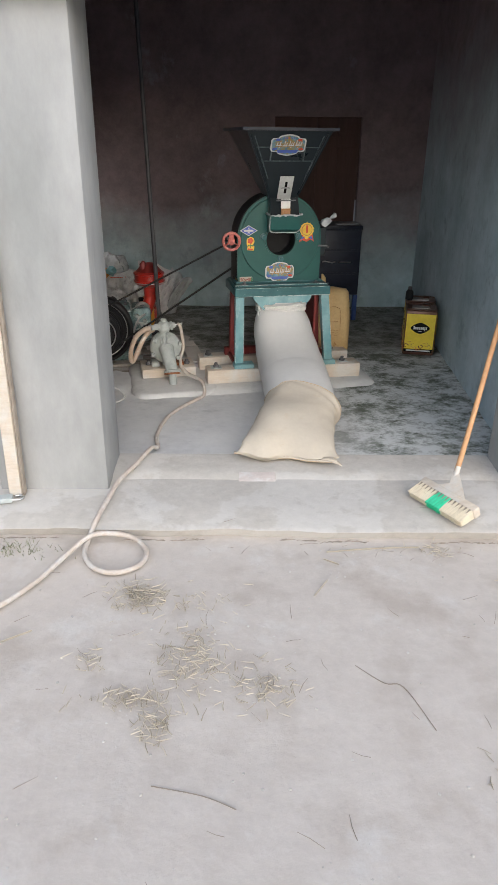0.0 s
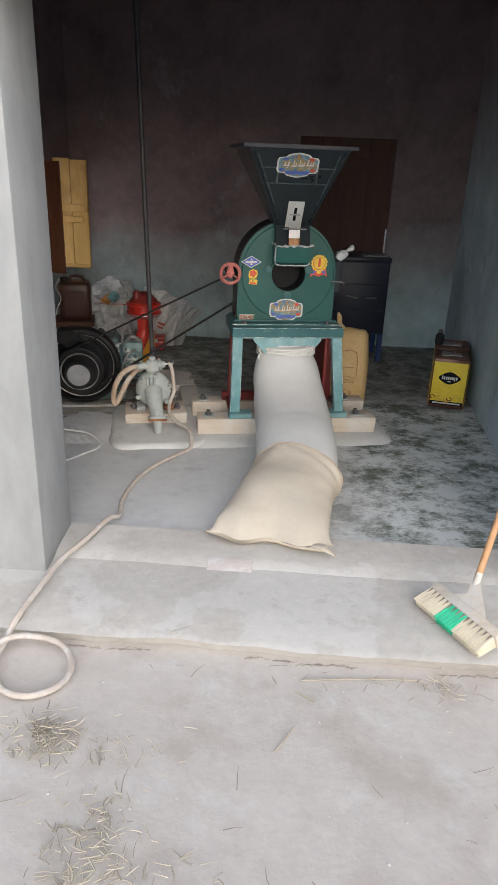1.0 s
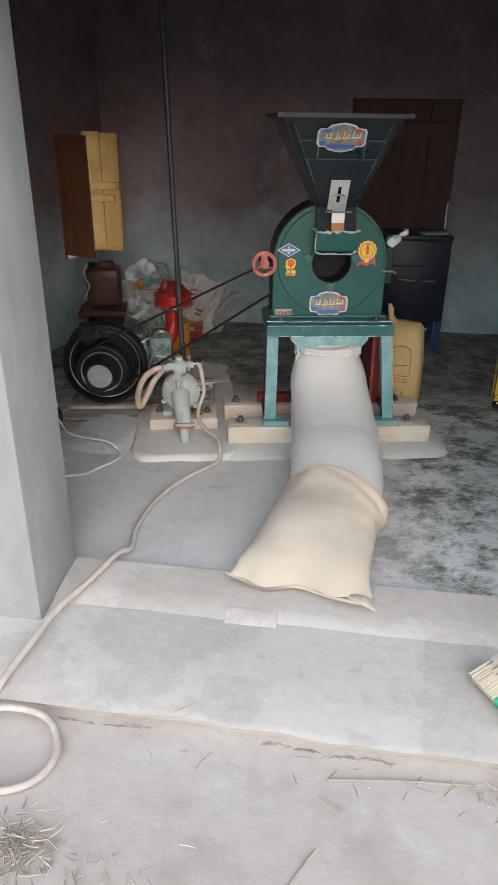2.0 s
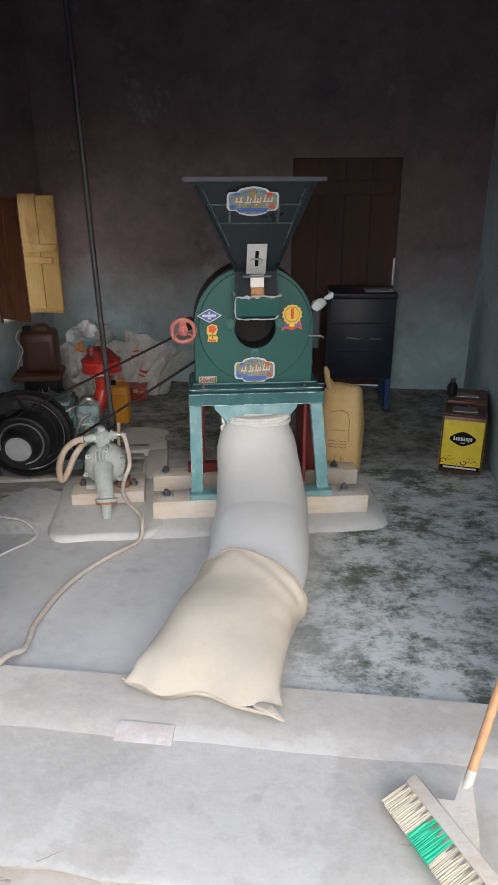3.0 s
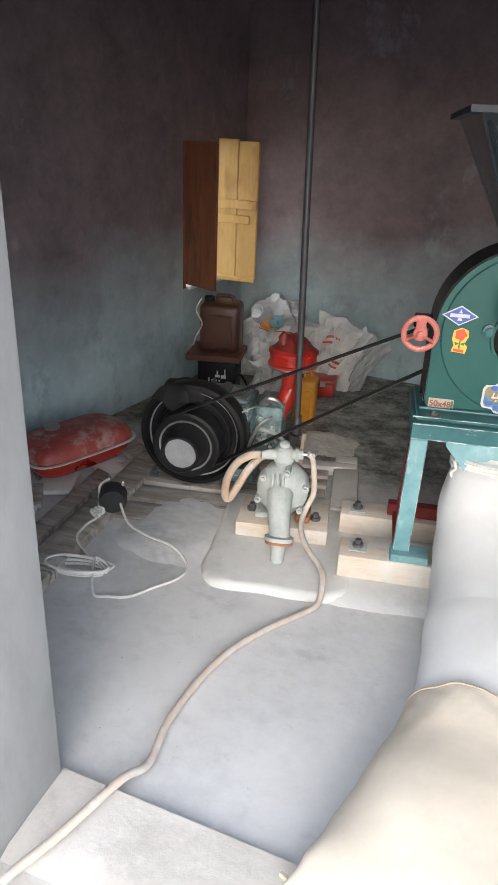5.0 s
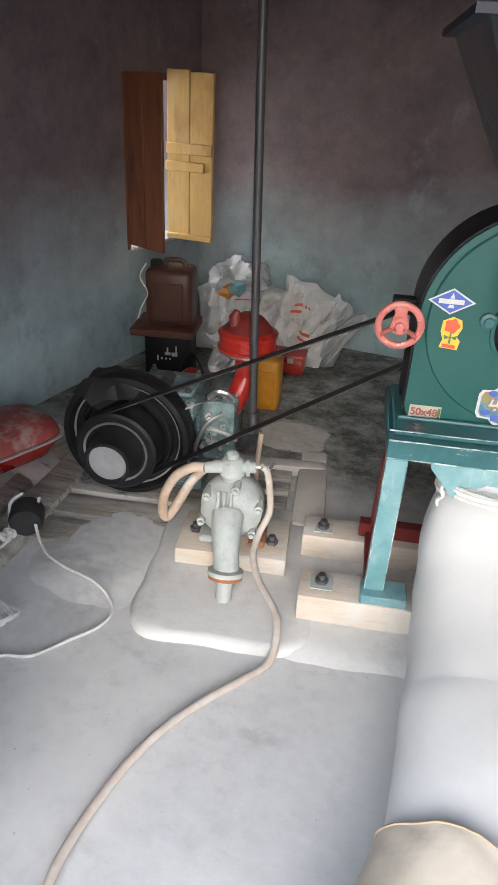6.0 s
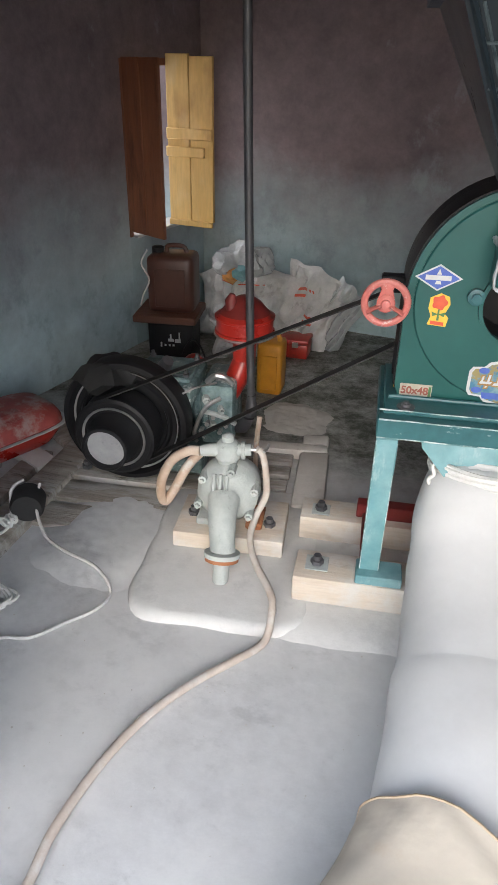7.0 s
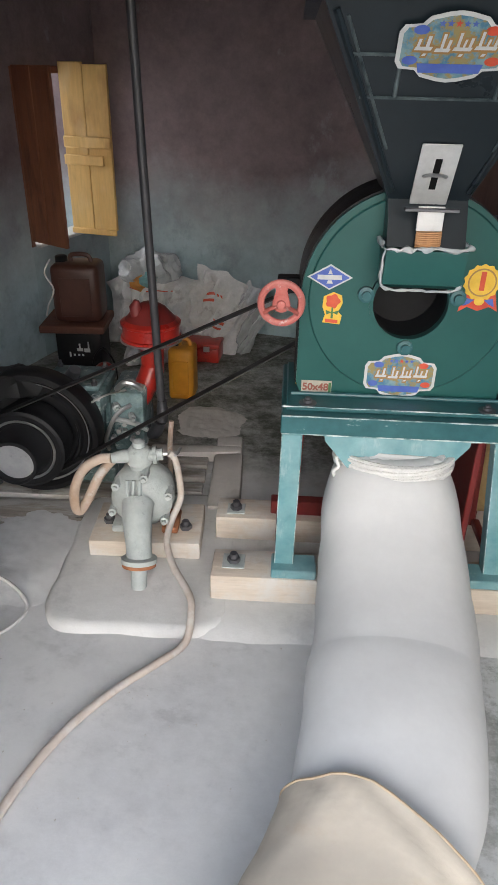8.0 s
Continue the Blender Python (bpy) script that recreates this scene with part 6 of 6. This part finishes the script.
# ---- cooking-oil tins and the steel trunk ----
def oil_tin(m, label, front=True):
    t = thing("oil_tin", label, "tin", m, group="oil tins")
    part("tin_body", boxed(-0.117, 0.117, -0.117, 0.117, 0.002, 0.345, 0.012, 2), TINBROWN, t)
    part("lid", boxed(-0.105, 0.105, -0.105, 0.105, 0.3455, 0.350, 0.002), TINBROWN, t)
    part("lid_rim", tube(B(), [(x, y, 0.350) for x, y, _ in rounded(0.112, 0.112, 0, 0.3, 32)], 0.005, 6, closed=True), TINBROWN, t)
    part("cap", lathe(B(), [(0.03, 0.350), (0.03, 0.362), (0.022, 0.366)], 18, Matrix.Translation((0.04, 0.05, 0))), TINBROWN, t)
    part("torn_foil", rough_up(boxed(-0.07, 0.06, -0.05, 0.03, 0.351, 0.357, 0.002), 0.01, 30), STEEL, t, "bright crumpled foil")
    for rot in (0, 90, 180, -90):
        q = pose(0, 0, 0, 0, 0, rot)
        part("label_panel", boxed(-0.108, 0.108, -0.1185, -0.1172, 0.028, 0.322, 0.0004, m=q), YELLOW, t, "glossy yellow printed panel")
        part("foot_band", boxed(-0.108, 0.108, -0.1192, -0.1186, 0.028, 0.052, m=q), BLACKPRINT, t)
        part("foot_band_line", boxed(-0.09, 0.09, -0.1198, -0.1193, 0.035, 0.045, m=q), WHITEPRINT, t)
        for k in range(11):
            a0 = 0.5 * k
            c = Vector((-0.096 + 0.0192 * k, -0.1193, 0.075 + 0.022 * math.sin(a0 * 2.1)))
            pts = [q @ (c + (0.020 - 0.0016 * j) * Vector((math.cos(a0 + 0.6 * j), 0, math.sin(a0 + 0.6 * j)))) for j in range(10)]
            part("scroll", tube(B(), pts, 0.0032, 4, flat=0.25), ORANGEPRINT if k % 3 else TINBROWN, t)
        ov = [(0.068 * math.cos(a) * (1 + 0.05 * math.cos(6 * a)), 0.215 + 0.038 * math.sin(a) * (1 + 0.12 * math.cos(4 * a))) for a in (2 * math.pi * k / 40 for k in range(40))]
        o = part("crest", prism(B(), ov, -0.1195, -0.1187, q), BLACKPRINT, t, "black oval crest")
        for x0, x1, z0, z1 in ((-0.05, -0.042, 0.205, 0.23), (-0.038, -0.028, 0.205, 0.225), (-0.024, -0.014, 0.205, 0.225), (-0.010, 0.0, 0.205, 0.225), (0.004, 0.012, 0.205, 0.225), (0.016, 0.026, 0.205, 0.225), (0.030, 0.036, 0.198, 0.225), (0.040, 0.05, 0.205, 0.225), (-0.012, 0.012, 0.19, 0.194)):
            part("writing_bar", boxed(x0, x1, -0.1203, -0.1196, z0, z1, m=q), WHITEPRINT, o)
    return t


oil_tin(pose(1.513, 5.335, 0, 0, 0, -11), "yellow and brown cooking-oil tin with a black crest")
oil_tin(pose(1.575, 5.62, 0, 0, 0, -12), "second yellow and brown cooking-oil tin, set behind")
jar = thing("dark_jar", "dark bottle standing on the rear oil tin", "bottle", pose(1.475, 5.60, 0.353))
part("bottle_body", lathe(B(), [(0.028, 0.0), (0.03, 0.006), (0.03, 0.06), (0.014, 0.08)], 18), BLACK, jar)
part("cap", lathe(B(), [(0.016, 0.081), (0.016, 0.10), (0.012, 0.102)], 14), DARKSTEEL, jar)

trunk = thing("steel_trunk", "dark blue sheet-steel bin on tall blue legs", "storage bin", pose(0.945, 6.45, 0, 0, 0, 3))
part("bin_body", boxed(-0.225, 0.225, -0.15, 0.2, 0.235, 0.80, 0.008, 2), BLUEMETAL, trunk)
part("bin_lid", boxed(-0.232, 0.232, -0.158, 0.208, 0.801, 0.835, 0.006, 2), BLUEMETAL, trunk)
for z in (0.42, 0.62):
    part("stiffener", boxed(-0.20, 0.20, -0.158, -0.1505, z, z + 0.014, 0.003), BLUEMETAL, trunk)
part("hasp", tube(B(), smooth_line([(-0.11, -0.155, 0.53), (-0.08, -0.175, 0.535), (-0.03, -0.172, 0.525), (0.0, -0.155, 0.53)], 4), 0.006, 6), STEEL, trunk)
part("handle", tube(B(), smooth_line([(0.04, -0.155, 0.525), (0.06, -0.178, 0.53), (0.12, -0.178, 0.528), (0.14, -0.155, 0.525)], 4), 0.006, 6), STEEL, trunk)
for x in (-0.205, 0.205):
    for y in (-0.13, 0.18):
        part("bin_leg", boxed(x - 0.02, x + 0.02, y - 0.02, y + 0.02, 0.002, 0.234, 0.004), LEGBLUE, trunk, "bright blue leg")
part("foil_scrap", rough_up(boxed(0.02, 0.21, -0.10, 0.06, 0.8355, 0.842, 0.002), 0.018, 18), FILM, trunk)

# ---- broom ----
BROOM = pose(1.074, 2.866, 0.0, 0, 0, -60)
br = thing("push_broom", "push broom with straw and green bristles leaning in the doorway", "broom")
TILTED = BROOM @ pose(0, 0, 0.046, 24, 0, 0)
bk = B()
box(bk, -0.165, 0.165, -0.012, 0.026, -0.028, 0.028, 0.008, 2, m=TILTED)
part("broom_head", bk, PALEWOOD, br, "pale wooden broom head")


def bristles(x0, x1, seed, n):
    r_ = random.Random(seed)
    b = B()
    box(b, x0 - 0.002, x1 + 0.002, -0.088, -0.011, -0.0235, 0.0235, 0.003, m=TILTED)
    for v in b.verts:
        v.co.z = max(v.co.z, 0.004)
    for i in range(2 * n):
        x = x0 + (x1 - x0) * (i + 0.5) / (2 * n)
        for row in range(6):
            z = -0.023 + 0.0092 * row
            a = TILTED @ Vector((x + r_.uniform(-0.002, 0.002), -0.011, z))
            e = TILTED @ Vector((x * 1.01 + r_.uniform(-0.0025, 0.0025), -0.091 + r_.uniform(-0.003, 0.002), z * 1.08 + r_.uniform(-0.0012, 0.0012)))
            e.z = max(e.z, 0.004)
            tube(b, [a, (a + e) / 2 + Vector((0, 0, r_.uniform(-0.002, 0.002))), e], [0.0026, 0.003, 0.002], 4)
    return b


part("straw_bristles", bristles(-0.158, -0.052, 1, 16), BRISTLE, br, "pale straw bristles")
part("green_bristles", bristles(-0.049, 0.033, 2, 12), GREENBRISTLE, br, "bright green bristles")
part("straw_bristles", bristles(0.036, 0.158, 3, 18), BRISTLE, br, "pale straw bristles")
yoke = B()
neck_ = [Vector((1.122, 2.950, 0.122)) + Vector(q) for q in ((-0.012, 0.008, -0.006), (0.012, -0.008, -0.006), (0.012, -0.008, 0.010), (-0.012, 0.008, 0.010))]
loft(yoke, [[TILTED @ Vector(q) for q in ((-0.085, 0.020, -0.012), (0.085, 0.020, -0.012), (0.085, 0.020, 0.020), (-0.085, 0.020, 0.020))], [TILTED @ Vector(q) for q in ((-0.042, 0.058, 0.0), (0.042, 0.058, 0.0), (0.042, 0.058, 0.026), (-0.042, 0.058, 0.026))], neck_])
part("yoke", yoke, PALEWOOD, br, "pale plastic yoke spreading to the head")
# small dark wedges on the bristles imitate shaded gaps between tufts
gaps = B()
for k in range(15):
    x = -0.147 + 0.021 * k
    prism(gaps, [(x - 0.004, 0.012), (x + 0.004, 0.012), (x + 0.0005, 0.040)], 0.0255, 0.0285, TILTED @ pose(0, 0, 0, 90))
part("tuft_gaps", gaps, TWIG, br, "dark wedges painting in the shade between the bristle tufts", 0)
part("socket", tube(B(), [(1.092, 2.905, 0.045), (1.135, 2.968, 0.155)], [0.016, 0.0125], 12), PALEWOOD, br, "pale plastic socket")
part("handle", tube(B(), smooth_line([(1.125, 2.955, 0.13), (1.20, 3.07, 0.33), (1.29, 3.215, 0.585), (1.37, 3.345, 0.81), (1.45, 3.48, 1.05)], 4), 0.0125, 10), STICK, br, "reddish bamboo handle")

# ---- outside left: leaning plank and padlock ----
plank = thing("leaning_plank", "tall pale plank leaning upright beside the pillar", "plank", pose(-0.947, 2.965, 0.0, -1.2, 0.3, 0))
part("board", boxed(0.012, 0.070, -0.02, 0.02, 0.004, 1.95, 0.003), PALEWOOD, plank, "pale sawn board")
part("dark_edge", boxed(0.0705, 0.083, -0.012, 0.02, 0.004, 1.95, 0.002), TWIG, plank, "dark edge strip")
lock = thing("padlock", "blue-grey padlock lying on the cement apron", "padlock", pose(-0.925, 2.90, 0.0, 0, 0, 15))
part("lock_body", boxed(-0.045, 0.02, -0.025, 0.025, 0.002, 0.026, 0.005, 2), PUMP, lock)
part("shackle", tube(B(), smooth_line([(0.018, -0.018, 0.014), (0.05, -0.02, 0.014), (0.068, 0.0, 0.014), (0.05, 0.02, 0.014), (0.03, 0.019, 0.014)], 4), 0.0055, 8), STEEL, lock, "bright open shackle")

# ---- straw, twigs, grass and litter ----
def litter(name, spots, material, label, seed, length, radius, lift, category, bend=0.25):
    r_ = random.Random(seed)
    b = B()
    for cx, cy, sx, sy, n in spots:
        for _ in range(n):
            x, y = r_.gauss(cx, sx), r_.gauss(cy, sy)
            a, l = r_.uniform(0, math.pi), length * r_.uniform(0.4, 1.3)
            z = (yard(x, y) if y < 2.7 else 0.0) + lift + (r_.uniform(0, 0.014) if n > 20 else 0.0)
            d = Vector((math.cos(a), math.sin(a), r_.uniform(-0.06, 0.12))) * l / 2
            c = Vector((x, y, z + radius + abs(d.z)))
            m = c + Vector((r_.uniform(-bend, bend), r_.uniform(-bend, bend), 0)) * l * 0.3
            tube(b, [c - d, m, c + d], [radius, radius, radius * 0.6], 4)
    return solid(name, b, material, label, category, kind="stuff")


litter("straw", ((-0.24, 2.29, 0.065, 0.05, 200), (-0.03, 1.97, 0.065, 0.09, 190), (0.21, 1.83, 0.06, 0.06, 90), (-0.20, 1.78, 0.09, 0.03, 80), (-0.12, 1.68, 0.035, 0.04, 70), (0.02, 2.25, 0.07, 0.04, 30), (-0.37, 1.95, 0.03, 0.03, 25), (0.90, 1.55, 0.05, 0.05, 18), (1.3, 2.4, 0.08, 0.02, 26), (0.95, 2.63, 0.04, 0.03, 36)),
       STRAW, "scattered heaps of dry chopped straw on the earth", 5, 0.036, 0.0017, 0.002, "straw")
litter("twigs", ((0.3, 2.0, 0.6, 0.4, 26), (0.65, 2.6, 0.25, 0.04, 14), (0.2, 1.2, 0.5, 0.3, 10), (-0.6, 1.9, 0.2, 0.4, 9)), TWIG, "thin grey twigs and stalks scattered on the earth", 9, 0.06, 0.0011, 0.0005, "twigs")
for pts, r0 in ((((0.50, 2.60, 0), (0.70, 2.625, 0), (0.90, 2.645, 0)), 0.0031), (((0.52, 1.93, 0), (0.60, 1.85, 0), (0.66, 1.83, 0), (0.72, 1.66, 0)), 0.0016), (((-0.10, 1.47, 0), (0.04, 1.44, 0), (0.13, 1.40, 0)), 0.0016), (((0.48, 2.55, 0), (0.54, 2.51, 0)), 0.003), (((-0.72, 2.02, 0), (-0.60, 2.10, 0)), 0.003), (((0.42, 2.30, 0), (0.48, 2.40, 0)), 0.003)):
    line = smooth_line([(x, y, yard(x, y) + r0 + 0.001) for x, y, _ in pts], 6)
    solid("stick", tube(B(), line, r0, 6), TWIG if r0 < 0.003 else STRAW, "thin dry stalk lying on the earth", "stick", group="stalks on the yard")
gb = B()
gr = random.Random(12)
for _ in range(260):
    x, y = gr.gauss(-0.92, 0.12), gr.gauss(2.60, 0.03)
    h, a = gr.uniform(0.01, 0.035), gr.uniform(0, 6.3)
    z = yard(x, y)
    q = [gb.verts.new((x + 0.002, y, z)), gb.verts.new((x - 0.002, y, z)), gb.verts.new((x + h * 0.7 * math.cos(a), y + h * 0.7 * math.sin(a), z + h))]
    gb.faces.new(q)
solid("grass", gb, GRASS, "sparse dusty grass along the apron's edge", "grass", kind="stuff")
pb2 = B()
pr = random.Random(3)
for _ in range(260):
    x, y = pr.uniform(-1.3, 1.5), pr.uniform(0.6, 2.66)
    r0 = pr.uniform(0.0018, 0.006)
    lathe(pb2, [(r0 * 0.6, -r0 * 0.4), (r0, 0.0), (r0 * 0.7, r0 * 0.5)], 6, Matrix.Translation((x, y, yard(x, y) + r0 * 0.2)))
for _ in range(160):
    x, y = pr.uniform(-0.9, 1.5), pr.uniform(3.5, 4.6)
    r0 = pr.uniform(0.001, 0.003)
    lathe(pb2, [(r0 * 0.6, -r0 * 0.4), (r0, 0.0), (r0 * 0.7, r0 * 0.5)], 5, Matrix.Translation((x, y, 0.003)))
solid("grit", pb2, APRON, "small clods and grit on the earth and floor", "grit", kind="stuff")
wr = rough_up(boxed(-0.02, 0.02, -0.012, 0.012, 0.001, 0.003), 0.008, 40)
solid("wrapper", wr, REDPRINT, "small crumpled pink wrapper on the earth", "litter", pose(0.10, 1.05, yard(0.10, 1.05) + 0.006, 0, 0, 35))

# thin dark strands stand in for the shaded crack along the apron's foot
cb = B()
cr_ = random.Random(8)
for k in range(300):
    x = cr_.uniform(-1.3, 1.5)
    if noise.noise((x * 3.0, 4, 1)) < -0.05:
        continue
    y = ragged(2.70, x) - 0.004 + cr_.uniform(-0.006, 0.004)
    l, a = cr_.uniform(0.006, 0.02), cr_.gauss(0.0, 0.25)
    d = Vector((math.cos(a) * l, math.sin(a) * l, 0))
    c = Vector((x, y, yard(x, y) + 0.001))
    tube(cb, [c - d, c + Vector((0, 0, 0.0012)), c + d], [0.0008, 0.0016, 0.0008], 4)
solid("chaff", cb, TWIG, "dark strands added in place of the shaded crack along the apron", "chaff", kind="stuff")
